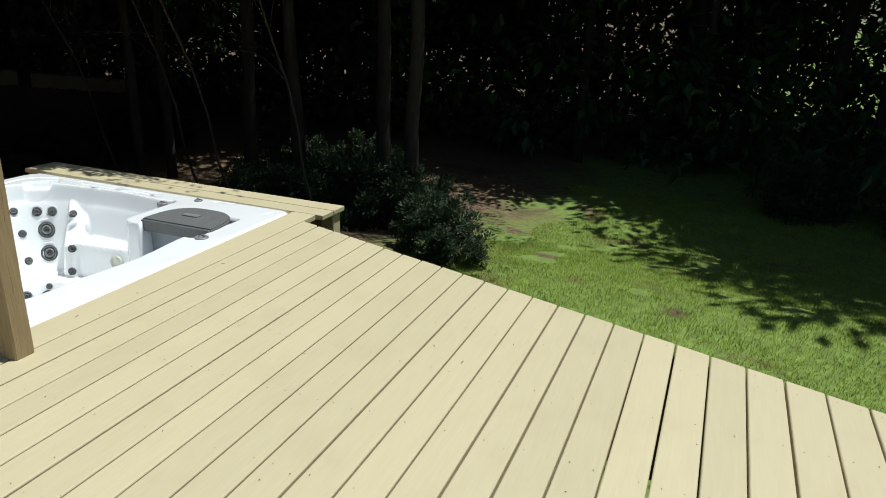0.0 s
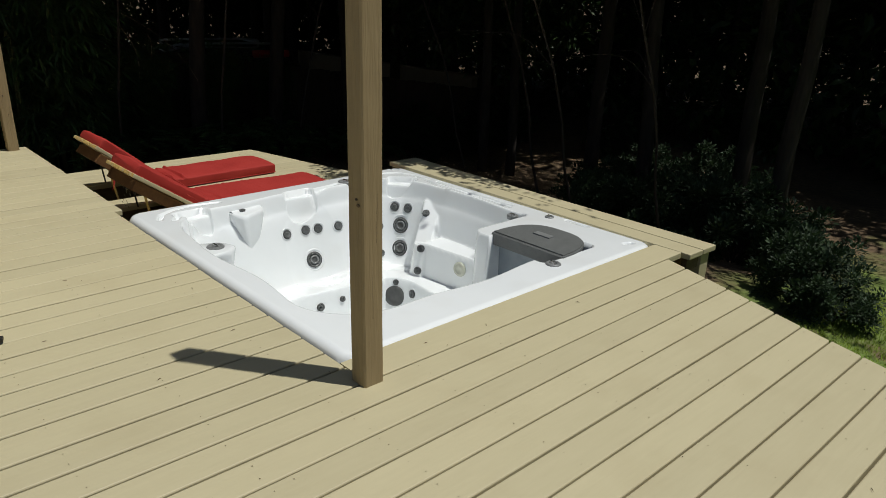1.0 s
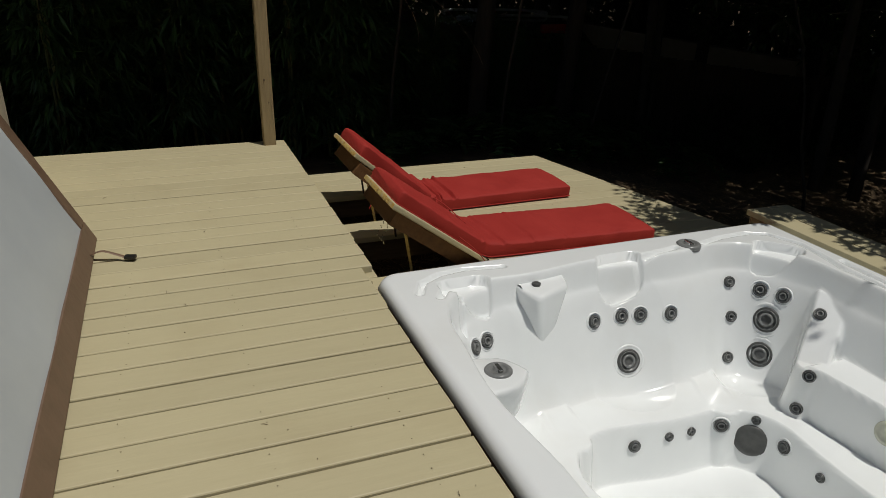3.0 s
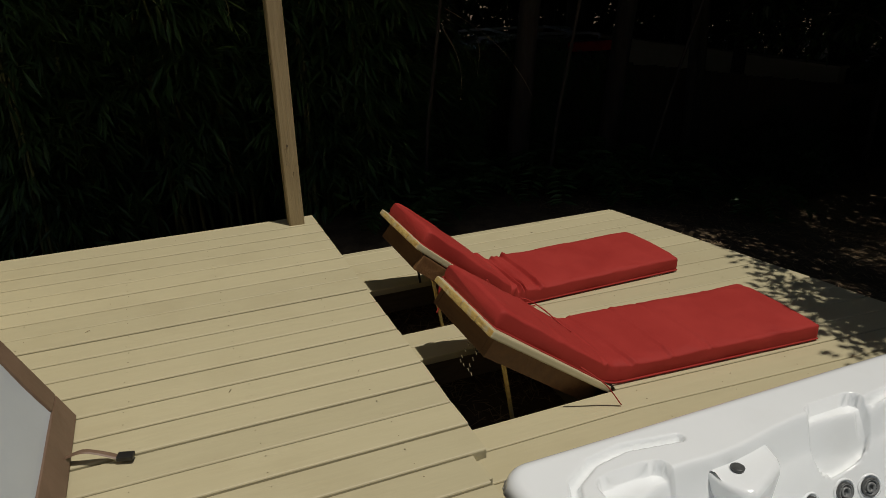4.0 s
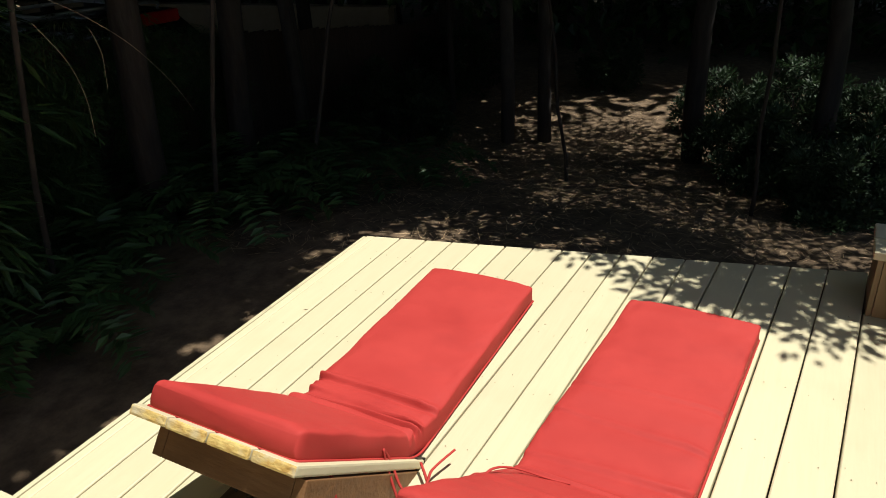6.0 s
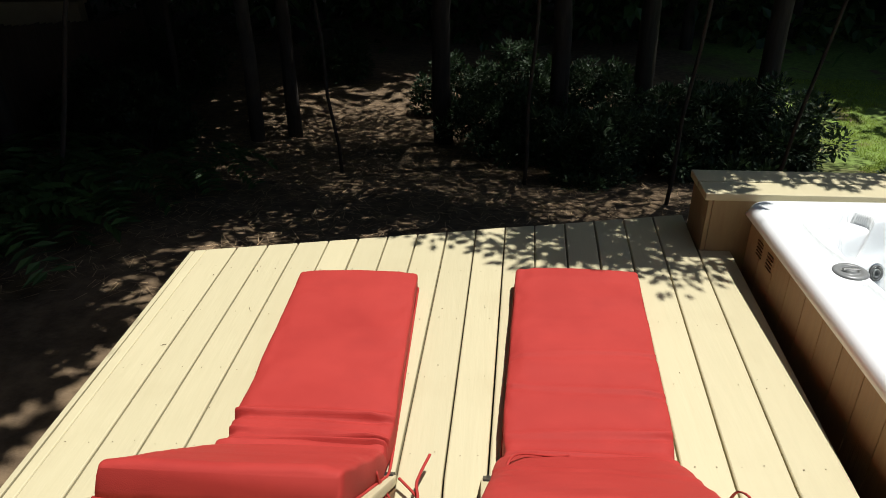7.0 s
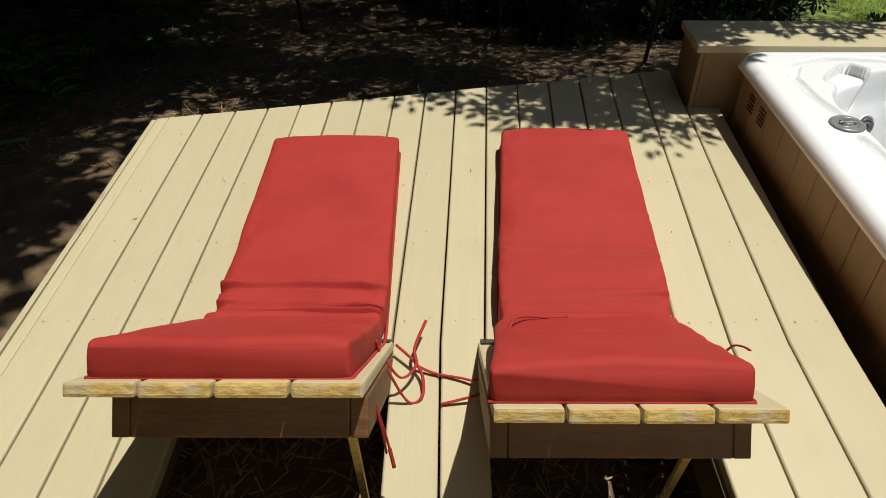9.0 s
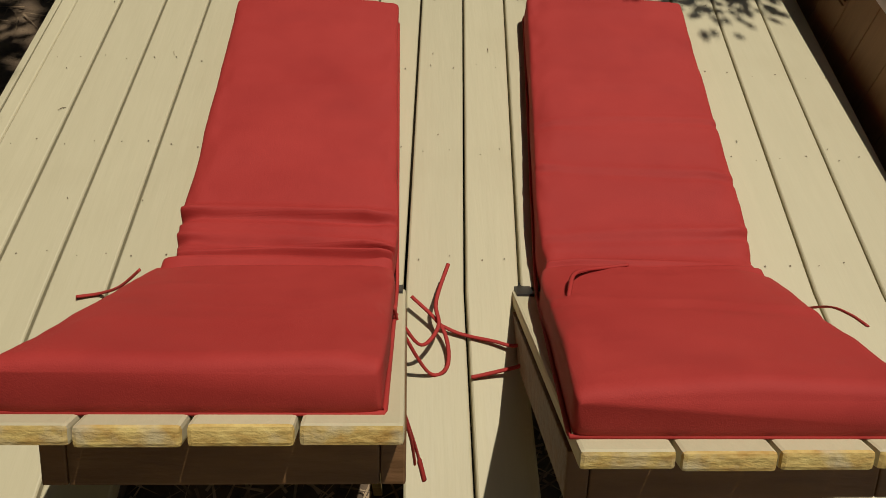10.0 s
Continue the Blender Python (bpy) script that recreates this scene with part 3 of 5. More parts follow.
def cushion_path(angle, seat, back):
    """Centre line of the cushion's underside: from the seat's foot to the back's head."""
    a = radians(angle)
    pts = []
    r = 0.065
    n = 330
    total = seat + back
    for i in range(n + 1):
        u = total * i / n
        bend0, bend1 = seat - r, seat + r
        if u < bend0:
            p, th = Vector((0, BEND_Y + seat - u, 0)), 0.0
        else:
            k = min(1.0, (u - bend0) / (bend1 - bend0))
            th = a * k
            # along the bend
            y, z, steps = BEND_Y + r, 0.0, 12
            for j in range(steps):
                kk = a * k * (j + 0.5) / steps
                y -= math.cos(kk) * (min(u, bend1) - bend0) / steps
                z += math.sin(kk) * (min(u, bend1) - bend0) / steps
            if u > bend1:
                y -= math.cos(a) * (u - bend1)
                z += math.sin(a) * (u - bend1)
            p = Vector((0, y, z))
        pts.append((u, p, th))
    return pts, total


def build_cushion(xc, angle, seat, back, width, thick, label, wrinkle, seed, turn=0.0, back_turn=0.0):
    cush = thing("lounger_cushion", label, "cushion", group="lounger cushions", at=(xc, HINGE_Y + 0.5, LOW))
    inv = cush.matrix_world.inverted()
    path, total = cushion_path(angle, seat, back)
    rng = random.Random(seed)
    ridges = [(seat - 0.16 + 0.075 * k + rng.uniform(-0.01, 0.01), rng.uniform(0.020, 0.028), rng.uniform(0.011, 0.016), rng.uniform(-0.5, 0.5)) for k in range(4)] if wrinkle else \
             [(seat - 0.33, 0.007, 0.012, 0.3), (seat - 0.52, 0.006, 0.012, -0.3), (seat - 0.12, 0.009, 0.013, -0.25), (seat + 0.03, 0.010, 0.014, 0.5), (seat + 0.30, 0.006, 0.02, 0.4)]
    lift = 0.010
    bm = bmesh.new()
    rings = []
    m = 44
    for u, p, th in path:
        end = min(u, total - u)
        shrink = math.sqrt(max(0.0, 1 - (1 - min(1.0, end / 0.026)) ** 2))
        up, ring = Vector((0, math.sin(th), math.cos(th))), []
        for k in range(m):
            a = 2 * math.pi * k / m
            c, s = math.cos(a), math.sin(a)
            e = 0.18
            x = math.copysign(abs(c) ** e, c)
            h = math.copysign(abs(s) ** (e * 1.15), s)
            hw = width / 2 * (1 - 0.03 * (1 - shrink)) * (1 + 0.045 * max(0.0, (u - seat) / back)) - 0.006 * noise.noise((u * 5, seed, h * 2)) - 0.010 * math.exp(-((u - seat) / 0.07) ** 2)
            ht = thick / 2 * (0.50 + 0.50 * shrink) * (1 + 0.17 * (1 - x * x) * (1 if h > 0 else 0))
            z = thick / 2 + h * ht
            if h > 0:
                z += 0.010 * noise.noise((x * 1.6 + seed, u * 2.5, 1.7)) * (1 - abs(x) ** 4)
                z += 0.005 * noise.noise((x * 5 + seed, u * 8, 4.7)) + 0.0025 * noise.noise((x * 13 + seed, u * 20, 1.7))
                for uc, amp, wid, slant in ridges:
                    q = (u - uc - slant * 0.05 * x - 0.015 * noise.noise((x * 2.5, uc * 9, seed))) / wid
                    if abs(q) < 3:
                        z += amp * (math.exp(-q * q) - 0.9 * math.exp(-(q - 1.5) ** 2)) * (0.6 + 0.6 * noise.noise((x * 2, uc * 5, 2)))
            co = p + up * (z + 0.002)
            ring.append(bm.verts.new((xc + x * hw + turn * (u - seat) + back_turn * max(0.0, u - seat), co.y, LOW + lift * (1 - shrink) + co.z)))
        rings.append(ring)
    for q, s in zip(rings, rings[1:]):
        for k in range(m):
            bm.faces.new((q[k], q[(k + 1) % m], s[(k + 1) % m], s[k]))
    bm.faces.new(rings[0][::-1])
    bm.faces.new(rings[-1])
    bmesh.ops.recalc_face_normals(bm, faces=bm.faces[:])
    part("pad", bm, RED, cush, smooth=True)
    # piping round the lower seam
    loop = []
    for side in (1, -1):
        seq = path[1:-1] if side == 1 else path[-2:0:-1]
        for u, p, th in seq[::2]:
            up = Vector((0, math.sin(th), math.cos(th)))
            co = p + up * 0.014
            loop.append((xc + side * (width / 2 * (1 + 0.045 * max(0.0, (u - seat) / back)) + 0.001) + turn * (u - seat) + back_turn * max(0.0, u - seat), co.y, LOW + co.z))
    loop.append(loop[0])
    part("piping", tube(loop, 0.0045, 6), RED, cush, smooth=True)
    for ob in list(cush.children):
        ob.matrix_parent_inverse = inv
    return cush


def add_tie(cush, points, spread=0.0):
    bm = tube(smooth_path(points, 7), 0.0048, 6, flat=0.6)
    ob = part("tie", bm, RED, cush, "thin red fabric tie", smooth=True)
    ob.matrix_parent_inverse = cush.matrix_world.inverted()


FX1, FX2 = -5.320, -4.485      # tub-side edges of the two flaps
ANG1, ANG2 = 40.0, 35.5
build_lounger(FX1, ANG1, "tan board lounger back hinged up out of the deck", 0.735, 0.0, 0.072)
build_lounger(FX2, ANG2, "tan board lounger back hinged up beside the hot tub", 0.705, 0.052, 0.0)
C1 = build_cushion(-5.597, ANG1, 1.080, 0.685, 0.505, 0.092, "red fabric lounger cushion, wrinkled at the bend", True, 3, turn=0.014, back_turn=-0.042)
C2 = build_cushion(-4.758, ANG2, 1.140, 0.655, 0.515, 0.092, "smooth red fabric lounger cushion with loose ties", False, 8, turn=-0.068, back_turn=-0.012)

# ties of the cushions, lying on the boards between the loungers
G = LOW + 0.008
add_tie(C1, [(-5.346, 2.64, -0.10), (-5.34, 2.66, -0.16), (-5.29, 2.64, G + 0.05), (-5.25, 2.70, G + 0.03), (-5.255, 2.76, G + 0.04), (-5.225, 2.86, G + 0.05)])
add_tie(C1, [(-5.346, 2.64, -0.10), (-5.33, 2.63, -0.17), (-5.27, 2.60, G), (-5.23, 2.62, G), (-5.24, 2.70, G + 0.02), (-5.31, 2.78, G + 0.03)])
add_tie(C1, [(-5.340, 2.40, 0.05), (-5.335, 2.39, 0.03), (-5.315, 2.37, -0.06), (-5.30, 2.36, -0.14), (-5.285, 2.33, -0.20)])
add_tie(C1, [(-5.340, 2.40, 0.05), (-5.332, 2.38, 0.01), (-5.312, 2.36, -0.08), (-5.303, 2.35, -0.17)])
add_tie(C1, [(-5.905, 2.80, -0.20), (-5.96, 2.79, -0.25), (-6.02, 2.80, G), (-6.07, 2.79, G)])
add_tie(C2, [(-5.012, 2.68, -0.12), (-5.01, 2.67, -0.19), (-5.07, 2.66, G + 0.02), (-5.13, 2.68, G + 0.004), (-5.20, 2.70, G), (-5.25, 2.72, G + 0.01)])
add_tie(C2, [(-5.012, 2.66, -0.12), (-5.01, 2.63, -0.20), (-5.06, 2.61, G + 0.03), (-5.12, 2.60, G + 0.01), (-5.18, 2.59, G)])
add_tie(C2, [(-5.012, 2.60, -0.08), (-5.000, 2.66, -0.06), (-4.965, 2.74, -0.11), (-4.88, 2.80, -0.17), (-4.82, 2.82, -0.185)])
add_tie(C2, [(-4.40, 2.60, -0.09), (-4.385, 2.66, -0.14), (-4.375, 2.72, -0.20), (-4.36, 2.78, G)])


# ---- posts ----
def build_post(x, y, height, seed, label):
    rng = random.Random(seed)
    bm = bmesh.new()
    h, n = 0.0445, 30
    rings = []
    for k in range(n + 1):
        z = height * k / n
        dx, dy = 0.003 * noise.noise((seed, z * 1.3, 0)), 0.003 * noise.noise((seed, z * 1.3, 5))
        ring = []
        for cx, cy in ((1, 1), (-1, 1), (-1, -1), (1, -1)):
            e = 0.006 + 0.003 * noise.noise((cx * 3 + seed, cy * 3, z * 6))
            a, b = ((h - e) * cx, h * cy), (h * cx, (h - e) * cy)
            for px, py in ((b, a) if cx * cy > 0 else (a, b)):
                ring.append(bm.verts.new((x + px + dx, y + py + dy, z)))
        rings.append(ring)
    for q, s in zip(rings, rings[1:]):
        for k in range(8):
            bm.faces.new((q[k], q[(k + 1) % 8], s[(k + 1) % 8], s[k]))
    bm.faces.new(rings[0][::-1])
    bm.faces.new(rings[-1])
    bmesh.ops.recalc_face_normals(bm, faces=bm.faces[:])
    post = thing("wooden_post", label, "post", group="tan posts on the deck", at=(x, y, 0))
    inv = post.matrix_world.inverted()
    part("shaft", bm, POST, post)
    # drying cracks and knots
    for k in range(8):
        z = rng.uniform(0.1, height - 0.3)
        face = rng.choice(("x", "y", "x"))
        o, ln = rng.uniform(-0.03, 0.03), rng.uniform(0.05, 0.22)
        sx = 1
        pts = [((x + sx * (h + 0.0012)), y + o + 0.0012 * math.sin(i * 1.3), z + ln * i / 6) if face == "x" else (x + o + 0.0012 * math.sin(i * 1.3), y - h - 0.0012, z + ln * i / 6) for i in range(7)]
        part("crack", tube(pts, 0.0006, 4, taper=0.3), JOIST, post)
    for k in range(4):
        z, o = rng.uniform(0.25, height - 0.5), rng.uniform(-0.022, 0.022)
        r = rng.uniform(0.003, 0.007)
        bm = lathe([(r, -0.002), (r, 0.0006), (r * 0.75, 0.0022), (r * 0.5, 0.0008), (r * 0.2, 0.0012)], 14)
        bm.transform(Matrix.Translation((x + h + 0.0022, y + o, z) if k % 2 else (x + o, y - h - 0.0022, z)) @ (Matrix.Rotation(math.pi / 2, 4, "Y") if k % 2 else Matrix.Rotation(math.pi / 2, 4, "X")) @ Matrix.Scale(1.5, 4, (1, 0, 0)))
        part("knot", bm, JOIST, post)
    for ob in list(post.children):
        ob.matrix_parent_inverse = inv
    return post


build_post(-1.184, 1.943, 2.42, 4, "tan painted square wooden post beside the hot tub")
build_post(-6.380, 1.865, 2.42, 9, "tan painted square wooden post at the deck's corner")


# ---- bench shelf behind the tub ----
def build_shelf():
    x0, x1, y0, y1, top = -4.075, -1.125, TY + TD - 0.004, TY + TD + 0.295, 0.0
    shelf = thing("tub_shelf", "tan painted plank shelf on a boxed frame behind the hot tub", "shelf", at=((x0 + x1) / 2, y0, ground_z(-2.5, 4.4)))
    inv = shelf.matrix_world.inverted()
    w = (y1 - y0 - 0.006) / 2
    for k in range(2):
        part("top_plank", box(x0, x1, y0 + k * (w + 0.006), y0 + k * (w + 0.006) + w, top - 0.036, top, 0.006), DECK, shelf)
    part("end_panel", box(x0 + 0.02, x0 + 0.04, y0 + 0.012, y1 - 0.012, -0.75, top - 0.037, 0.003), PANEL, shelf)
    part("front_panel", box(x0 + 0.042, TX + 0.30, y0 + 0.012, y0 + 0.030, -0.75, top - 0.037, 0.003), PANEL, shelf)
    part("back_panel", box(x0 + 0.042, x1 - 0.10, y1 - 0.030, y1 - 0.012, -0.55, top - 0.037, 0.003), PANEL, shelf)
    for x in (x1 - 0.11, -2.5):
        part("leg", box(x, x + 0.089, y1 - 0.125, y1 - 0.033, -1.6, top - 0.037, 0.004), DECK, shelf)
    part("cross_rail", box(x1 - 0.075, x1 - 0.037, y0 + 0.04, y1 - 0.126, top - 0.126, top - 0.037, 0.003), JOIST, shelf)
    for ob in list(shelf.children):
        ob.matrix_parent_inverse = inv
    shelf.rotation_euler.z = radians(-1.0)


build_shelf()


# ---- tub cover leaning on the house wall ----
def build_cover():
    x0, x1, height, thick, lean = -4.72, -2.33, 1.12, 0.10, 25.0
    m = Matrix.Translation((0, 0.765, 0.004)) @ Matrix.Rotation(radians(lean), 4, "X")
    cover = thing("tub_cover", "folded hot tub cover with pale liner and brown vinyl hem", "tub cover", at=(-3.5, 0.75, 0))
    inv = cover.matrix_world.inverted()
    bm = bmesh.new()
    part("foam_panel", box(x0, x1, -thick, -0.012, 0.006, height, 0.02, None, m), VINYL, cover)
    # slightly sagging liner
    nx, nz = 30, 14
    grid = [[bm.verts.new(m @ Vector((x0 + 0.095 + (x1 - x0 - 0.19) * i / nx, 0.002 + 0.006 * noise.noise((i * 0.21, j * 0.3, 2)), 0.10 + (height - 0.2) * j / nz))) for i in range(nx + 1)] for j in range(nz + 1)]
    for j in range(nz):
        for i in range(nx):
            bm.faces.new((grid[j][i], grid[j][i + 1], grid[j + 1][i + 1], grid[j + 1][i]))
    part("liner", bm, LINER, cover, "pale blue-grey liner", smooth=True)
    for a, b, c, d in ((x0, x1, 0.0, 0.105), (x0, x1, height - 0.105, height), (x0, x0 + 0.105, 0.108, height - 0.108), (x1 - 0.105, x1, 0.108, height - 0.108)):
        bm = box(a, b, -0.011, 0.010, c, d, 0.004, None, m)
        part("hem", bm, VINYL, cover)
    for x, s in ((-4.45, 1), (-2.45, 1)):
        a = Vector((x, 0.765, 0.03))
        pts = smooth_path([a, a + Vector((0.02, 0.05, 0.02)), a + Vector((0.03, 0.10, 0.005)), a + Vector((0.05, 0.15, -0.012))], 5)
        strap = part("strap", tube(pts, 0.012, 6, flat=0.25), VINYL, cover, "brown strap with a black buckle")
        e = pts[-1]
        part("buckle", box(-0.016, 0.016, -0.005, 0.045, -0.006, 0.010, 0.004, None, Matrix.Translation(e) @ Matrix.Rotation(-0.3, 4, "Z")), BLACK, strap)
    # loose corner of the skirt
    bm = bmesh.new()
    n, k = 14, 8
    rows = []
    for i in range(n + 1):
        row = []
        for j in range(k + 1):
            u, v = i / n, j / k
            p = Vector((x1 - 0.02 + 0.10 * v, 0.765 - 0.22 * u + 0.03 * math.sin(9 * u) * v, 0.12 * (1 - v) + 0.008 + 0.02 * math.sin(14 * u) * v * (1 - v) * 4))
            row.append(bm.verts.new(p))
        rows.append(row)
    for i in range(n):
        for j in range(k):
            bm.faces.new((rows[i][j], rows[i + 1][j], rows[i + 1][j + 1], rows[i][j + 1]))
    skirt = part("skirt", bm, VINYL, cover, smooth=True)
    sol = skirt.modifiers.new("thickness", "SOLIDIFY")
    sol.thickness = 0.004
    for ob in list(cover.children):
        ob.matrix_parent_inverse = inv


build_cover()
wall = part("wall_house", box(-6.35, -2.0, -0.10, 0.20, 0.001, 2.6, 0.0), SIDING)
tagged(wall, "plain cream house wall behind the deck", "wall", kind="structure")


# ---- foliage ----
def leaves_mesh(name, spots, mat, length, width, rng, droop=0.3, leaf_fold=0.15):
    """Pointed leaves, four corners each, folded along the midrib. spots: place and heading of each."""
    n = len(spots)
    co = np.zeros((n * 4, 3))
    for i, (p, d) in enumerate(spots):
        ln = length * rng.uniform(0.65, 1.25)
        wd = width * rng.uniform(0.7, 1.2)
        d = Vector(d)
        d.z -= droop
        d.normalize()
        side = d.cross(Vector((rng.uniform(-0.5, 0.5), rng.uniform(-0.5, 0.5), 1))).normalized()
        up = side.cross(d)
        p = Vector(p)
        co[i * 4] = p
        co[i * 4 + 1] = p + d * ln * 0.45 + side * wd / 2 + up * wd * leaf_fold
        co[i * 4 + 2] = p + d * ln
        co[i * 4 + 3] = p + d * ln * 0.45 - side * wd / 2 + up * wd * leaf_fold
    idx = np.arange(n * 4).reshape(n, 4)
    me = bpy.data.meshes.new(name)
    me.from_pydata(co.tolist(), [], idx.tolist())
    me.materials.append(mat)
    return me


def unit(rng):
    while True:
        v = Vector((rng.uniform(-1, 1), rng.uniform(-1, 1), rng.uniform(-1, 1)))
        if 0.05 < v.length < 1:
            return v.normalized()


def crown_spots(rng, clumps, per, radius, clump_r, base, flat=0.55):
    out = []
    for _ in range(clumps):
        d = unit(rng)
        r = radius * rng.uniform(0.15, 1.0) ** 0.6
        c = Vector((d.x * r, d.y * r, base + d.z * r * flat))
        cr = clump_r * rng.uniform(0.6, 1.3)
        for _ in range(per):
            e = unit(rng)
            q = rng.uniform(0.2, 1.0) ** 0.5
            out.append((c + Vector((e.x * cr * q, e.y * cr * q, e.z * cr * 0.5 * q)), e + Vector((0, 0, 0.1))))
    return out


def make_tree(seed, height, radius, clumps, per, leaf, trunk_r, mat, bark, lean=0.0, base=0.72):
    """A tapered trunk with limbs and a ragged crown."""
    rng = random.Random(seed)
    tree = thing("tree", "", "tree")
    pts = [Vector((lean * height * (k / 8) ** 1.3 + 0.12 * noise.noise((seed, k * 0.4, 0)), 0.12 * noise.noise((seed, k * 0.4, 7)), height * k / 8 - 0.25)) for k in range(9)]
    bm = tube(pts, trunk_r, 10, taper=0.45)
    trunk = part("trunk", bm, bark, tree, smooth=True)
    for k in range(7):
        a = pts[4 + k % 4]
        d = unit(rng)
        e = Vector((d.x, d.y, abs(d.z) * 0.6 + 0.25)).normalized() * radius * rng.uniform(0.6, 0.95)
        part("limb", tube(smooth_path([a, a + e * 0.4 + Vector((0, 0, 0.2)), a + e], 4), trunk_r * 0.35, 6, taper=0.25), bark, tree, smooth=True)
    spots = crown_spots(rng, clumps, per, radius, radius * 0.26, height * base + lean * 2)
    spots = [(p + Vector((lean * height * 0.7, 0, 0)), d) for p, d in spots]
    mesh_part("crown", leaves_mesh("crown", spots, mat, leaf, leaf * 0.5, rng), mat, tree)
    return tree


def place(ob, x, y, turn, scale=1.0, dz=0.0):
    ob.matrix_world = Matrix.Translation((x, y, ground_z(x, y) + dz)) @ Matrix.Rotation(radians(turn), 4, "Z") @ Matrix.Scale(scale, 4)


rng = random.Random(11)
broad = make_tree(21, 7.5, 3.0, 105, 150, 0.17, 0.13, LEAF, BARK)
tagged(broad, "broadleaf forest tree with a rough brown trunk", "tree", "trees of the wood")
slim = make_tree(33, 8.5, 2.6, 95, 140, 0.16, 0.09, LEAF, GREYBARK)
tagged(slim, "slim forest tree with pale grey bark", "tree", "trees of the wood")
low_tree = make_tree(45, 4.2, 2.1, 80, 90, 0.16, 0.05, LEAF, BARK, base=0.66)
tagged(low_tree, "small understorey tree with low leafy branches", "tree", "trees of the wood")
place(broad, -11.9, 10.6, 40)
place(slim, -7.9, 9.4, 0)
place(low_tree, -9.4, 10.8, 0)


def wood(kinds, spots):
    for x, y, s, kind in spots:
        if math.hypot(x - 1.5, y - 14.0) < 0.3:
            continue
        t = copy_thing(kinds[kind], Matrix.Identity(4))
        place(t, x, y, rng.uniform(0, 360), s)


KINDS = (broad, slim, low_tree)
spots = []
# the wood stands in a deep belt from the drive round to the lawn's far side
tries = 0
while len(spots) < 62 and tries < 6000:
    tries += 1
    x, y = rng.uniform(-26, 18), rng.uniform(7.8, 24)
    if y < 11.5 + 0.35 * max(0, x + 1.5) and x > -9.5 or x > -2 and y < 13 and x < 4:
        continue
    if x < -10.5 and y < 12.5:
        continue
    if (x + 4.4) ** 2 + (y - 11.9) ** 2 < 3.4 ** 2 or (x + 9.2) ** 2 + (y - 12.3) ** 2 < 2.6 ** 2:
        continue
    if all((x - a) ** 2 + (y - b) ** 2 > 1.9 ** 2 for a, b, *_ in spots):
        spots.append((x, y, rng.uniform(0.85, 1.25), rng.choice((0, 0, 1, 1, 2))))
for x, y, s, k in ((-10.0, 3.6, 1.0, 1), (-9.6, 0.6, 0.9, 0), (-11.5, -2.5, 1.0, 0), (-12.8, 1.8, 1.05, 1), (-13.8, 5.0, 1.1, 1), (-15.5, 9.5, 1.2, 0), (-10.2, 8.2, 1.0, 1),
                   (-16, 0, 1.2, 0), (-14, -4, 1.2, 0), (-20, -2, 1.2, 0), (-22, 8, 1.2, 1), (-17, 7.5, 1.2, 0), (13, 9, 1.2, 0), (15, 4, 1.2, 0), (11.5, 6.8, 1.1, 1), (-22, 14, 1.2, 0), (-18, 4.5, 1.2, 0), (-19, 11, 1.2, 0), (12.0, 14.5, 1.0, 0)):
    spots.append((x, y, s, k))
wood(KINDS, spots)


over = make_tree(57, 6.6, 3.2, 130, 110, 0.085, 0.11, LEAF, BARK, base=0.80)
tagged(over, "broadleaf tree whose sparse crown reaches towards the deck", "tree", "trees over the shelf")
place(over, -2.3, 8.45, 20)
place(copy_thing(over, Matrix.Identity(4)), -4.35, 8.85, 160, 1.0)
place(copy_thing(over, Matrix.Identity(4)), -3.3, 9.6, 75, 1.1)
place(copy_thing(over, Matrix.Identity(4)), -5.6, 9.5, 310, 1.1)
place(copy_thing(over, Matrix.Identity(4)), -7.5, 9.7, 250, 0.85)
# crowns that lean out over the bamboo and shade the ground beside the deck
lean_tree = make_tree(63, 8.0, 2.75, 120, 95, 0.22, 0.12, LEAF, BARK, lean=0.16, base=0.76)
tagged(lean_tree, "leaning broadleaf tree over the bamboo", "tree", "trees over the bamboo")
place(lean_tree, -9.0, 2.9, 0)
for x, y in ((-9.35, -0.6), (-9.2, 6.05), (-9.3, 3.75), (-9.15, 1.2), (-9.5, -3.5), (-9.0, 2.2), (-8.7, 4.6)):
    place(copy_thing(lean_tree, Matrix.Identity(4)), x, y, rng.uniform(-12, 12), rng.uniform(0.95, 1.05))


# tall trees added for shade: their unseen crowns close over the wood
tall = make_tree(71, 11.5, 4.3, 150, 90, 0.30, 0.17, LEAF, BARK, base=0.74)
tagged(tall, "tall broadleaf tree added so that its wide unseen crown shades the wood", "tree", "tall trees of the wood")
place(tall, -10.6, 13.0, 0)
for x, y, s in ((0.6, 17.4, 1.0), (7.6, 10.9, 1.0), (6.5, 16.5, 1.0), (5.2, 13.4, 0.85), (10.2, 12.6, 1.05), (3.6, 18.0, 1.05), (13.0, 9.3, 1.05), (15.5, 6.0, 1.0), (9.0, 17.5, 1.1), (-15.4, 15.6, 1.0), (-6.2, 17.6, 1.1), (0.2, 19.6, 1.1), (6.0, 20.5, 1.1), (-10.5, 18.6, 1.1), (13.5, 12.8, 1.1), (-16.5, 18.5, 1.15), (-19.5, 12.5, 1.1),
                (-14.8, 2.0, 0.95), (-13.6, -2.4, 1.0), (-19.5, 5.5, 1.1), (-18.5, -3.0, 1.1)):
    place(copy_thing(tall, Matrix.Identity(4)), x, y, rng.uniform(0, 360), s)
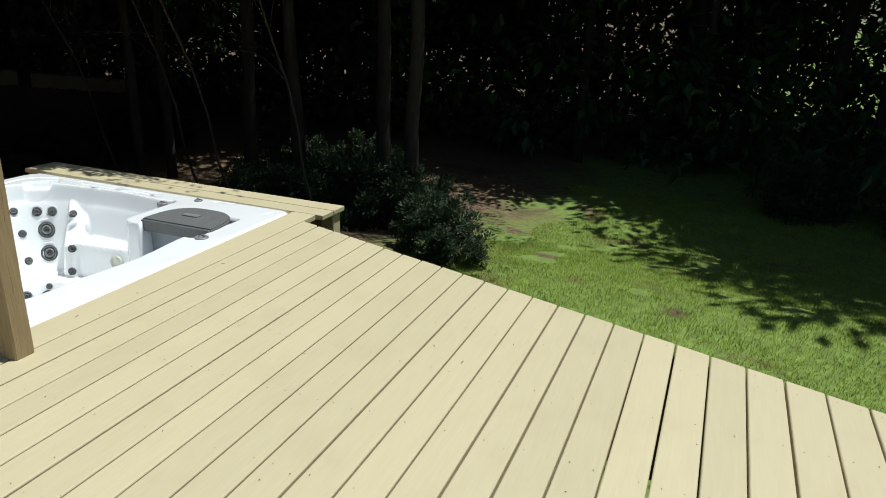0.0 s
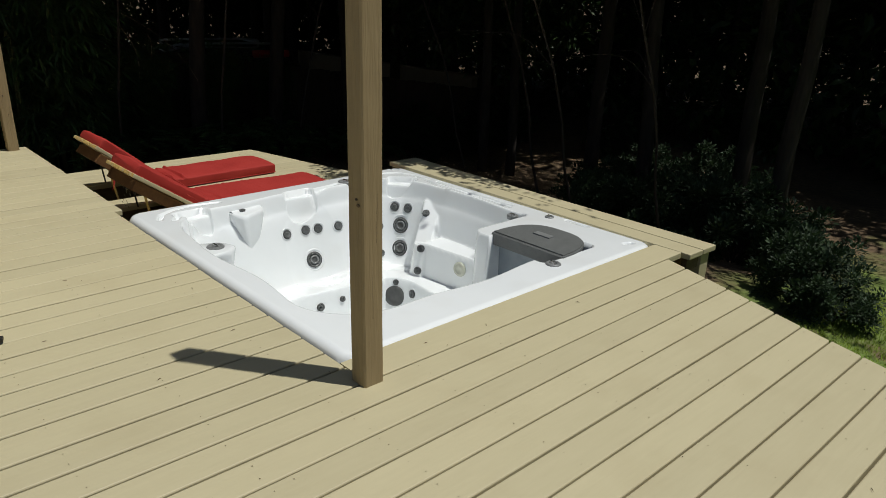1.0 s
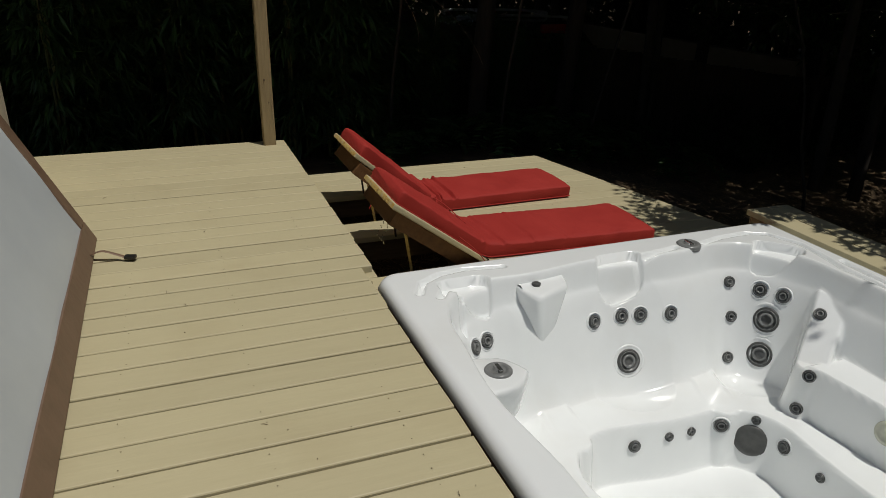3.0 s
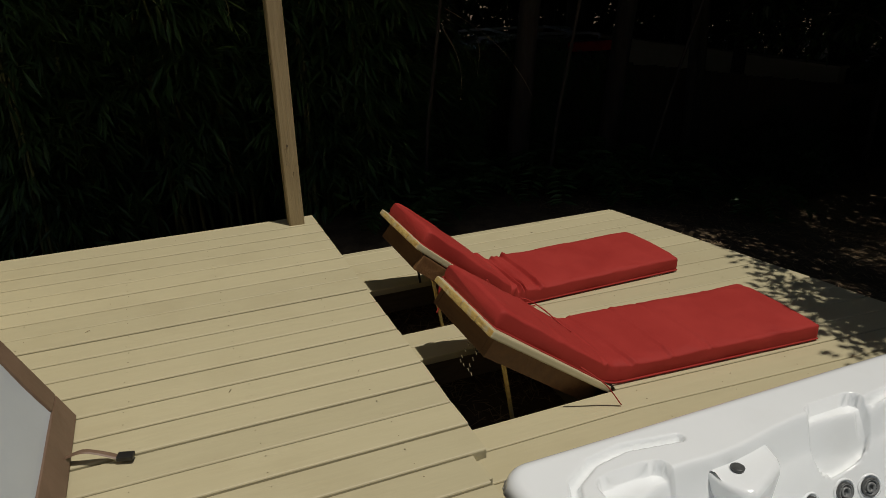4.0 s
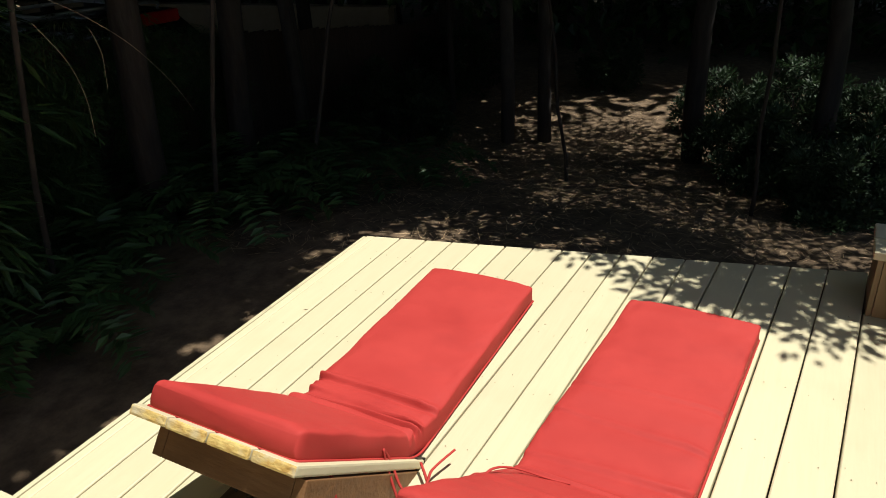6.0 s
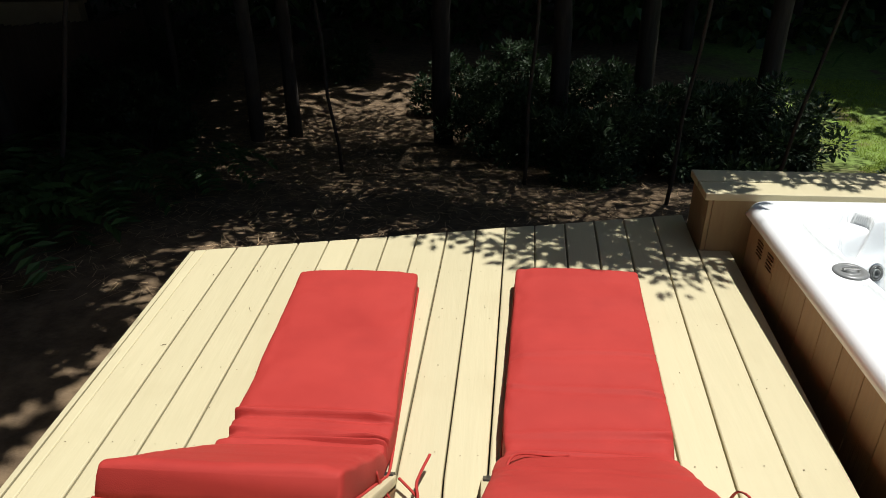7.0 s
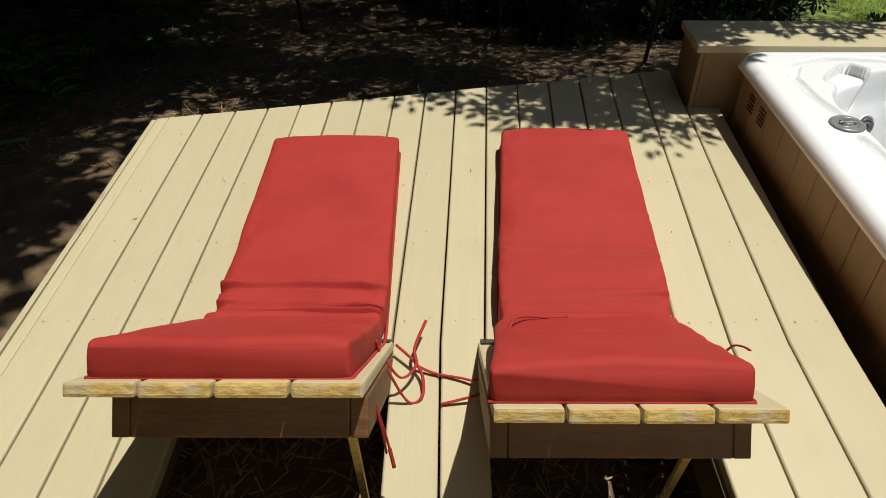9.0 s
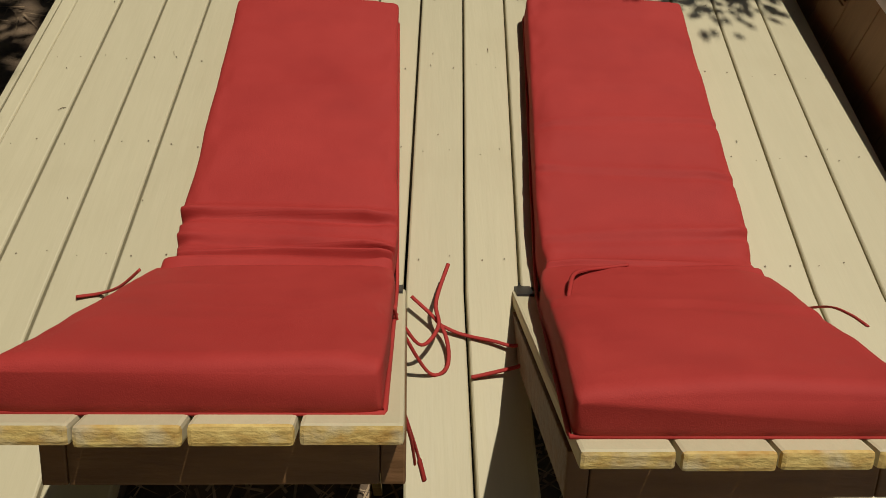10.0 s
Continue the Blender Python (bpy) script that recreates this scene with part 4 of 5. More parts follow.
# added small trees that bend over the strip beside the lower deck to shade it
bent = make_tree(83, 4.3, 1.15, 80, 165, 0.078, 0.018, LEAF, BARK, lean=0.36, base=0.66)
tagged(bent, "small bent tree added to dapple the lower deck's edge with shade", "tree", "bent trees beside the deck")
place(bent, -8.12, 3.3, 0)
for x, y, s, t in ((-8.15, 4.6, 1.05, -5), (-8.25, 5.8, 1.05, 8), (-6.5, 7.70, 1.0, -92), (-4.75, 7.28, 1.0, -88), (-3.65, 6.56, 0.95, -95), (-2.75, 6.80, 0.9, -90)):
    place(copy_thing(bent, Matrix.Identity(4)), x, y, t, s)


def thicket():
    """Leafy undergrowth that closes the wood all round, in one mesh."""
    rg = random.Random(31)
    spots = []
    def belt(xa, ya, xb, yb, n, deep, high):
        for _ in range(n):
            u = rg.random()
            x, y = xa + (xb - xa) * u + rg.uniform(-deep, deep), ya + (yb - ya) * u + rg.uniform(-deep, deep)
            z = -1.75 + high * rg.random() ** 0.9
            r = rg.uniform(0.3, 0.8)
            for _ in range(15):
                e = unit(rg)
                spots.append((Vector((x, y, z)) + e * r, e))
    belt(-27, 20, 19, 20.5, 3000, 1.6, 5.5)
    belt(-30, 25, 24, 25, 1500, 1.0, 6.0)
    belt(-23.5, -12, -24, 20, 2600, 1.3, 5.5)
    belt(-28, -14, -28, 25, 1800, 1.0, 6.0)
    belt(15, -2, 18, 20, 1100, 1.4, 5.5)
    belt(-11, 16.2, 3, 15.8, 300, 1.2, 2.8)
    belt(2, 14.0, 13, 13.0, 60, 1.3, 2.0)
    mesh = leaves_mesh("undergrowth", spots, LEAF, 0.34, 0.19, rg)
    tagged(mesh_part("undergrowth", mesh, LEAF), "dense dark green undergrowth closing the wood", "undergrowth", kind="stuff")


thicket()


# ---- shrubs ----
def make_shrub(seed, radius, height, n, leaf, mat):
    rg = random.Random(seed)
    shrub = thing("shrub", "", "shrub")
    bm = bmesh.new()
    ends = []
    for k in range(46):
        d = unit(rg)
        r = rg.uniform(0.55, 1.0)
        e = Vector((d.x * radius * r, d.y * radius * r, height * (0.12 + 0.80 * abs(d.z) * r)))
        if k < 18:
            tube(smooth_path([(0, 0, -0.1), e * 0.5 + Vector((0, 0, 0.05)), e], 4), 0.010, 5, bm, taper=0.3)
        ends.append(e)
    part("stem", bm, BARK, shrub, smooth=True)
    spots = []
    for _ in range(n):
        e = rg.choice(ends)
        d = unit(rg)
        spots.append((e + d * radius * 0.20 * rg.random() ** 0.4, d + Vector((0, 0, 0.25))))
    mesh_part("foliage", leaves_mesh("foliage", spots, mat, leaf, leaf * 0.58, rg, droop=0.0), mat, shrub)
    return shrub


shrub_a = tagged(make_shrub(5, 0.70, 0.95, 7000, 0.058, SHRUB), "rounded dark green evergreen shrub in deep shade", "shrub", "shrubs behind the deck")
shrub_b = tagged(make_shrub(6, 0.62, 0.85, 5500, 0.062, SHRUB), "leafy dark green shrub on the pine litter", "shrub", "shrubs behind the deck")
place(shrub_a, -3.2, 7.9, 0)
place(shrub_b, -4.5, 8.6, 0)
for x, y, s, k in ((-0.98, 6.50, 0.55, 1), (-1.25, 6.80, 0.75, 0), (-3.85, 8.2, 1.0, 1), (-2.5, 7.9, 1.05, 0), (-2.25, 8.5, 1.0, 1), (-5.0, 9.1, 0.9, 0), (-4.1, 7.5, 0.8, 0), (-3.0, 8.9, 1.0, 1), (-5.5, 11.1, 1.0, 1),
                   (-7.5, 12.8, 1.0, 1), (-8.9, 8.6, 0.9, 0), (-9.9, 11.9, 1.2, 0), (-9.8, 9.6, 1.2, 1), (-3.6, 10.4, 1.0, 0), (2.8, 12.8, 1.2, 0), (4.4, 12.2, 1.2, 1), (6.6, 11.4, 1.3, 0), (-4.6, 11.6, 1.1, 1)):
    s_ob = copy_thing((shrub_a, shrub_b)[k], Matrix.Identity(4))
    place(s_ob, x, y, rng.uniform(0, 360), s)


# ---- bamboo and ferns by the deck's corner ----
def make_bamboo(seed, culms, height, per):
    """Arching culms, bare below, with a dense head of narrow leaves and a few low sprays."""
    rg = random.Random(seed)
    clump = thing("bamboo", "", "bamboo")
    spots = []
    for k in range(culms):
        a, r = rg.uniform(0, 6.28), rg.uniform(0.05, 0.8)
        foot = Vector((r * math.cos(a), r * math.sin(a), -0.1))
        h = height * rg.uniform(0.75, 1.1)
        bend = Vector((rg.uniform(-1.1, 1.1), rg.uniform(-1.1, 1.1), 0))
        pts = smooth_path([foot, foot + Vector((0, 0, h * 0.35)) + bend * 0.12, foot + Vector((0, 0, h * 0.7)) + bend * 0.5, foot + Vector((0, 0, h * 0.93)) + bend * 1.15], 8)
        part("culm", tube(pts, 0.016, 6, taper=0.3), CULM, clump, smooth=True)
        for q in range(per):
            low = q < per * 0.16
            p = pts[rg.randrange(4, len(pts) // 3)] if low else pts[rg.randrange(len(pts) // 3, len(pts))]
            d = unit(rg)
            tip = p + Vector((d.x, d.y, -0.2)) * rg.uniform(0.15, 0.75)
            for _ in range(7):
                e = unit(rg)
                spots.append((tip + e * 0.07, Vector((d.x, d.y, -0.35)) + e * 0.75))
    mesh_part("foliage", leaves_mesh("foliage", spots, BAMBOO, 0.23, 0.031, rg, droop=0.25), BAMBOO, clump)
    return clump


bam = tagged(make_bamboo(3, 20, 6.0, 150), "tall clump of green bamboo with narrow drooping leaves", "bamboo", "bamboo clumps")
place(bam, -8.5, 1.4, 0)
for x, y, s, t in ((-8.55, 2.75, 0.95, 70), (-8.9, 0.2, 1.05, 150), (-8.1, -1.2, 1.0, 220), (-8.2, 0.4, 0.8, 110), (-8.9, 2.1, 1.1, 200), (-9.3, 3.0, 1.1, 330),
                   (-9.9, 1.2, 1.2, 250), (-9.9, -1.0, 1.2, 15), (-8.2, -3.0, 1.1, 80), (-8.9, 4.1, 0.27, 40), (-9.3, 5.1, 0.29, 160), (-8.6, 3.4, 0.24, 300), (-9.5, 6.2, 0.27, 220)):
    b = copy_thing(bam, Matrix.Identity(4))
    place(b, x, y, t, s)


def make_fern(seed):
    rg = random.Random(seed)
    fern = thing("fern", "", "fern")
    for k in range(11):
        a = 2 * math.pi * k / 11 + rg.uniform(-0.2, 0.2)
        ln = rg.uniform(0.5, 0.8)
        d = Vector((math.cos(a), math.sin(a), 0))
        pts = smooth_path([(0, 0, 0), d * ln * 0.35 + Vector((0, 0, 0.34)), d * ln * 0.75 + Vector((0, 0, 0.36)), d * ln + Vector((0, 0, 0.2))], 6)
        spots = []
        for i, p in enumerate(pts[2:]):
            w = 0.16 * math.sin(math.pi * (i + 2) / (len(pts) + 1))
            for sgn in (1, -1):
                spots.append((p, d.cross(Vector((0, 0, 1))) * sgn + d * 0.4))
        mesh_part("frond", leaves_mesh("frond", spots, FERN, 0.15, 0.05, rg, droop=0.15), FERN, fern)
    return fern


fern = tagged(make_fern(2), "green fern with arching fronds on the shaded ground", "fern", "ferns under the trees")
place(fern, -8.0, 4.7, 0)
for x, y, s, t in ((-8.5, 5.4, 1.2, 40), (-7.7, 5.6, 0.9, 90), (-8.9, 4.5, 1.2, 130), (-8.0, 3.6, 0.9, 200), (-7.6, 3.0, 0.8, 250), (-9.0, 6.9, 1.1, 300), (-7.5, 6.6, 0.8, 10)):
    f = copy_thing(fern, Matrix.Identity(4))
    place(f, x, y, t, s)
dead = thing("fallen_trunk", "bare leaning grey trunk among the ferns", "tree trunk", at=(-9.1, 4.3, ground_z(-9.1, 4.3)))
p = part("stem", tube(smooth_path([(-9.1, 4.3, ground_z(-9.1, 4.3) - 0.1), (-9.25, 4.25, -0.9), (-9.5, 4.15, -0.35), (-9.9, 4.0, 0.3)], 5), 0.10, 9, taper=0.6), GREYBARK, dead, smooth=True)
p.matrix_parent_inverse = dead.matrix_world.inverted()


# ---- fence, car and the neighbour's wall ----
def build_fence():
    fence = thing("wooden_fence", "weathered dark brown board fence behind the bamboo", "fence", at=(-10.8, 5, -1.7))
    inv = fence.matrix_world.inverted()
    rg = random.Random(4)
    y = -4.0
    shared = {}
    while y < 13.5:
        x = -10.8 - 0.02 * (y - 5)
        gz = ground_z(x, y)
        top = 0.415 - 0.147 * (max(y, 3.6) - 5.03) + rg.uniform(-0.012, 0.012) if y < 12 else -0.62
        bm = box(x - 0.010, x + 0.010, y, y + 0.138, gz - 0.05, top, 0.003)
        part("board", bm, FENCE, fence)
        y += 0.145
    for z in (-0.2, -1.1):
        part("rail", tube([(-10.86, -4, z + 0.4), (-11.0, 13.5, z - 0.6)], 0.04, 4), FENCE, fence)
    for ob in list(fence.children):
        ob.matrix_parent_inverse = inv


build_fence()


def build_car():
    """A tall estate car: side outline swept across, with glass, rails, headlamps, sunlit red patches and wheels."""
    L, W = 4.7, 1.86
    car = thing("suv_car", "utility car, body coloured as in shade, silver roof rails, red sunlit patches", "car")
    def body(outline, half, inset_z, inset):
        bm = bmesh.new()
        ringa, ringb = [], []
        for px, pz in outline:
            k = inset * max(0.0, (pz - inset_z)) 
            ringa.append(bm.verts.new((px, half - k, pz)))
            ringb.append(bm.verts.new((px, -half + k, pz)))
        bm.faces.new(ringa[::-1])
        bm.faces.new(ringb)
        n = len(outline)
        for i in range(n):
            bm.faces.new((ringa[i], ringa[(i + 1) % n], ringb[(i + 1) % n], ringb[i]))
        bmesh.ops.recalc_face_normals(bm, faces=bm.faces[:])
        bmesh.ops.bevel(bm, geom=bm.edges[:], offset=0.035, segments=2, affect="EDGES")
        return bm
    outline = [(-2.32, 0.45), (-2.34, 0.80), (-2.22, 1.02), (-1.05, 1.12), (-0.30, 1.66), (0.20, 1.74), (1.75, 1.70), (2.20, 1.15), (2.32, 1.00), (2.34, 0.42), (0, 0.30)]
    part("body", body(outline, W / 2, 1.05, 0.30), CARPAINT, car)
    part("windscreen", box(-0.98, -0.42, -0.70, 0.70, 0, 0.012, 0.004, None, Matrix.Translation((0.0, 0, 1.70)) @ Matrix.Rotation(radians(-36), 4, "Y")), CARGLASS, car)
    for s in (1, -1):
        for a, b in ((-0.75, 0.15), (0.22, 1.10), (1.17, 1.75)):
            part("window", box(a, b, -0.008, 0.008, 0, 0.40, 0.004, None, Matrix.Translation((0, s * (W / 2 - 0.075), 1.14)) @ Matrix.Rotation(s * 0.29, 4, "X")), CARGLASS, car)
        rail = part("roof_rail", tube(smooth_path([(-0.2, s * 0.60, 1.72), (-0.1, s * 0.60, 1.80), (1.5, s * 0.60, 1.79), (1.65, s * 0.60, 1.70)], 5), 0.022, 8), SILVER, car, "silver roof rail", smooth=True)
        # added red boxes stand in for sunlit red bodywork, not lamps
        part("sunlit_red_patch", box(1.10, 1.82, s * 0.62 - 0.16, s * 0.62 + 0.16, 1.40, 1.69, 0.03, None, Matrix.Translation((0.0, 0, 0.0))), LITRED, car, "red box in place of sunlit car paint")
        part("headlamp", box(-2.36, -2.18, s * 0.70 - 0.14, s * 0.70 + 0.14, 0.72, 0.88, 0.03), SILVER, car)
    for x in (0.2, 1.2):
        part("roof_bar", box(x, x + 0.06, -0.6, 0.6, 1.80, 1.83, 0.008), SILVER, car)
    for x in (-1.45, 1.45):
        for s in (1, -1):
            bm = lathe([(0.20, -0.11), (0.34, -0.11), (0.36, -0.07), (0.36, 0.07), (0.34, 0.11), (0.22, 0.11)], 24)
            bm.transform(Matrix.Translation((x, s * (W / 2 - 0.10), 0.36)) @ Matrix.Rotation(math.pi / 2, 4, "X"))
            wheel = part("wheel", bm, BLACK, car, smooth=True)
            bm = lathe([(0.215, -0.10), (0.215, 0.10), (0.18, 0.115), (0.05, 0.10)], 20)
            bm.transform(Matrix.Translation((x, s * (W / 2 - 0.10), 0.36)) @ Matrix.Rotation(math.pi / 2, 4, "X"))
            part("rim", bm, SILVER, wheel, smooth=True)
    car.matrix_world = Matrix.Translation((-12.5, 6.0, -1.36)) @ Matrix.Rotation(radians(80), 4, "Z")


build_car()
nb = thing("garden_wall", "low tan garden wall beyond the parked car", "wall", at=(-17, 12.9, -1.7))
p = part("wall", box(-23.0, -11.8, 12.9, 13.1, -1.75, -0.52), TANWALL, nb)
p.matrix_parent_inverse = nb.matrix_world.inverted()
p = part("coping", box(-23.0, -11.76, 12.87, 13.13, -0.52, -0.47, 0.01), TANWALL, nb)
p.matrix_parent_inverse = nb.matrix_world.inverted()


# ---- hanging stems and a sunlit cane by the corner post ----
def stem(points, radius):
    vine = thing("hanging_stem", "thin bare dry stem hanging in front of the bamboo", "vine", "hanging stems", at=points[0])
    p = part("stem", tube(smooth_path(points, 6), radius, 5, taper=0.5), TWIG, vine, smooth=True)
    p.matrix_parent_inverse = vine.matrix_world.inverted()


stem([(-7.5, 3.32, 1.12), (-7.5, 3.56, 0.98), (-7.5, 3.8, 0.79), (-7.5, 4.0, 0.55), (-7.5, 4.11, 0.36)], 0.0022)
stem([(-7.4, 3.26, 0.99), (-7.4, 3.37, 0.8), (-7.4, 3.41, 0.62), (-7.4, 3.4, 0.44)], 0.0022)
stem([(-7.45, 3.56, 0.91), (-7.45, 3.59, 0.79), (-7.45, 3.57, 0.62)], 0.0022)


def sunlit_cane():
    rg = random.Random(6)
    cane = thing("bamboo_cane", "single arching bamboo cane with sunlit drooping leaves", "bamboo", at=(-8.3, 1.0, ground_z(-8.3, 1.0)))
    pts = smooth_path([(-8.3, 1.0, ground_z(-8.3, 1.0) - 0.1), (-8.2, 1.1, 0.8), (-7.7, 1.3, 1.75), (-7.1, 1.5, 1.90), (-6.8, 1.6, 1.66)], 10)
    bm = tube(pts, 0.012, 6, taper=0.3)
    spots = []
    for x, y, z in ((-6.88, 1.44, 1.43), (-6.83, 1.56, 1.50), (-6.79, 1.67, 1.17), (-6.83, 1.63, 1.27), (-6.88, 1.72, 1.41), (-6.92, 1.35, 1.41), (-6.97, 1.30, 1.25), (-6.85, 1.50, 1.60), (-6.80, 1.80, 1.55), (-6.9, 1.25, 1.52)):
        tube(smooth_path([pts[-8], Vector((x, y, z + 0.10)), Vector((x, y, z))], 5), 0.003, 4, bm)
        for _ in range(8):
            e = unit(rg)
            spots.append((Vector((x, y, z)) + e * 0.05, e + Vector((0, 0, -0.2))))
    a = part("culm", bm, CULM, cane, smooth=True)
    b = mesh_part("foliage", leaves_mesh("foliage", spots, BAMBOO, 0.15, 0.020, rg, droop=0.25), BAMBOO, cane)
    for ob in (a, b):
        ob.matrix_parent_inverse = cane.matrix_world.inverted()


sunlit_cane()


# ---- loose growth on the ground ----
def litter():
    rg = random.Random(8)
    co, faces = [], []
    for k in range(14000):
        if k < 2500:
            x, y = rg.uniform(-6.6, -4.3), rg.uniform(1.7, 3.0)
        else:
            x, y = rg.uniform(-9.5, -2.5), rg.uniform(4.3, 12.5)
        z = ground_z(x, y) + 0.008
        a, ln = rg.uniform(0, 6.28), rg.uniform(0.06, 0.16)
        d, w = Vector((math.cos(a), math.sin(a), rg.uniform(-0.06, 0.12))) * ln, 0.004
        s = Vector((-math.sin(a), math.cos(a), 0)) * w
        p, i = Vector((x, y, z)), len(co)
        co += [p - s, p + s, p + d]
        faces.append((i, i + 1, i + 2))
    me = bpy.data.meshes.new("pine_straw")
    me.from_pydata([tuple(c) for c in co], [], faces)
    tagged(mesh_part("pine_straw", me, STRAW), "dry brown pine straw strewn on the ground", "pine straw", kind="stuff")


def lawn():
    rg = random.Random(9)
    co, faces = [], []
    for k in range(300000):
        x, y = rg.uniform(-1.9, 7.0), rg.uniform(3.0, 13.0)
        if x + 1.1 < 1.3 * noise.noise((x * 0.7, y * 0.7, 0)) + 0.03 * (y - 6):
            continue
        if noise.noise((x * 1.7, y * 1.7, 5)) > 0.42:
            continue
        if y < 3.78 - 0.338 * x:
            continue
        z = ground_z(x, y) - 0.005
        a, h = rg.uniform(0, 6.28), rg.uniform(0.018, 0.045)
        s = Vector((-math.sin(a), math.cos(a), 0)) * 0.004
        p, i = Vector((x, y, z)), len(co)
        co += [p - s, p + s, p + Vector((math.cos(a) * 0.025, math.sin(a) * 0.025, h))]
        faces.append((i, i + 1, i + 2))
    me = bpy.data.meshes.new("grass")
    me.from_pydata([tuple(c) for c in co], [], faces)
    tagged(mesh_part("grass", me, GRASS), "short green lawn grass with thin spots", "grass", kind="stuff")


def crumbs():
    """Short bits of twig and needles on the boards."""
    rg = random.Random(15)
    co, faces = [], []
    for k in range(130):
        if k < 85:
            x, y, z = rg.uniform(-6.4, 1.5), rg.uniform(0.5, 3.2), 0.003
            if y > 1.9 and x < -1.35 or y > 3.5 - 0.338 * x:
                continue
        else:
            x, y, z = rg.uniform(-6.4, -4.0), rg.uniform(2.9, 4.3), LOW + 0.003
            if -5.9 < x < -5.32 or -5.05 < x < -4.45:
                continue
        a, ln, w = rg.uniform(0, 6.28), rg.choice((0.004, 0.005, 0.007, 0.022)), 0.0010
        d, s = Vector((math.cos(a), math.sin(a), 0.05)) * ln, Vector((-math.sin(a), math.cos(a), 0)) * w
        p, i = Vector((x, y, z)), len(co)
        co += [p - s, p + s, p + d + s * 0.6, p + d - s * 0.6, p + d * 0.5 + Vector((0, 0, 0.003))]
        faces += [(i, i + 1, i + 4), (i + 1, i + 2, i + 4), (i + 2, i + 3, i + 4), (i + 3, i, i + 4)]
    me = bpy.data.meshes.new("twig_crumbs")
    me.from_pydata([tuple(c) for c in co], [], faces)
    tagged(mesh_part("twig_crumbs", me, JOIST), "tiny dark bits of twig on the boards", "debris", kind="stuff")


litter()
lawn()
crumbs()


# ---- deck boards ----
upper = thing("upper_deck", "upper deck of tan painted boards", "deck", kind="structure", at=(-2, 0, 0))
lower = thing("lower_deck", "lower deck of tan painted boards, one step down", "deck", kind="structure", at=(-5.2, 3, LOW))


def plank(near, far, y0, ya, yb, top, parent, hinge=None):
    """A board along y, from edges near = (x0, x1) at y0 to edges far = (x0, x1), its far end cut from ya to yb; straight up to hinge."""
    c, th = 0.005, 0.036
    stations = [(near[0], near[1], y0, y0), (far[0], far[1], ya, yb)]
    if hinge is not None:
        stations.insert(1, (near[0], near[1], hinge, hinge))
    co = []
    for x0, x1, y_a, y_b in stations:
        for x, z in ((x0, top - th), (x1, top - th), (x1, top - c), (x1 - c * 0.4, top - c * 0.35), (x1 - c, top), (x0 + c, top), (x0 + c * 0.4, top - c * 0.35), (x0, top - c)):
            co.append((x, y_a + (y_b - y_a) * (x - x0) / (x1 - x0), z))
    n, m = 8, len(stations)
    faces = [tuple(range(n)), tuple(range(m * n - 1, (m - 1) * n - 1, -1))]
    faces += [(j * n + i, (j + 1) * n + i, (j + 1) * n + (i + 1) % n, j * n + (i + 1) % n) for j in range(m - 1) for i in range(n)]
    me = bpy.data.meshes.new("plank")
    me.from_pydata(co, [], faces)
    ob = mesh_part("plank", me, DECK, parent)
    ob.matrix_parent_inverse = parent.matrix_world.inverted()
    return ob


def timber(name, parent, x0, x1, y0, y1, z0, z1, mat=None, m=None):
    ob = part(name, box(x0, x1, y0, y1, z0, z1, 0.003, None, m), mat or JOIST, parent)
    ob.matrix_parent_inverse = parent.matrix_world.inverted()


HOLE_Y = 2.150


def near_end(x):
    return 3.688 - 0.338 * x


def lounge_end(x):
    return 4.206 + 0.212 * (x + 6.465)


rng = random.Random(77)
GAP = 0.008
X0 = -6.485
NEAR0, NEAR_PITCH = -1.468, 0.1476
# joints of the upper deck, from the outer corner to the post beside the tub: the boards are not all of one width
UPPER = [X0, -6.455] + [-6.455 + 0.1456 * k for k in range(1, 17)] + [-3.980 + 0.1431 * k for k in range(4)] + [-3.408 + 0.1470 * k for k in range(13)] + [NEAR0]


def deck_gap():
    return GAP + rng.uniform(-0.0015, 0.002)


for k, (a, b) in enumerate(zip(UPPER, UPPER[1:])):
    b -= 0.0015 if k == 0 else deck_gap() + 0.002
    end = STEP_Y if a < -4.03 else TY - 0.040
    plank((a, b), (a, b), -3.2, end + rng.uniform(-0.002, 0.002), end + rng.uniform(-0.002, 0.002), rng.uniform(-0.0015, 0.0015), upper)
for k in range(28):
    a, b = NEAR0 + k * NEAR_PITCH, NEAR0 + (k + 1) * NEAR_PITCH - deck_gap()
    dz = rng.uniform(-0.0015, 0.0015)
    if k == 0:
        plank((a, b), (a, b), -3.2, TY - 0.040, TY - 0.040, dz, upper)
    elif k == 1:
        plank((a, b), (a, b), -3.2, TY - 0.040, TY - 0.040, dz, upper)
        plank((TX + TW + 0.002, b), (TX + TW + 0.002, b), TY - 0.034, TY + TD - 0.035, TY + TD - 0.035, dz, upper)
    else:
        plank((a, b), (a, b), -3.2, near_end(a), near_end(b), dz, upper)
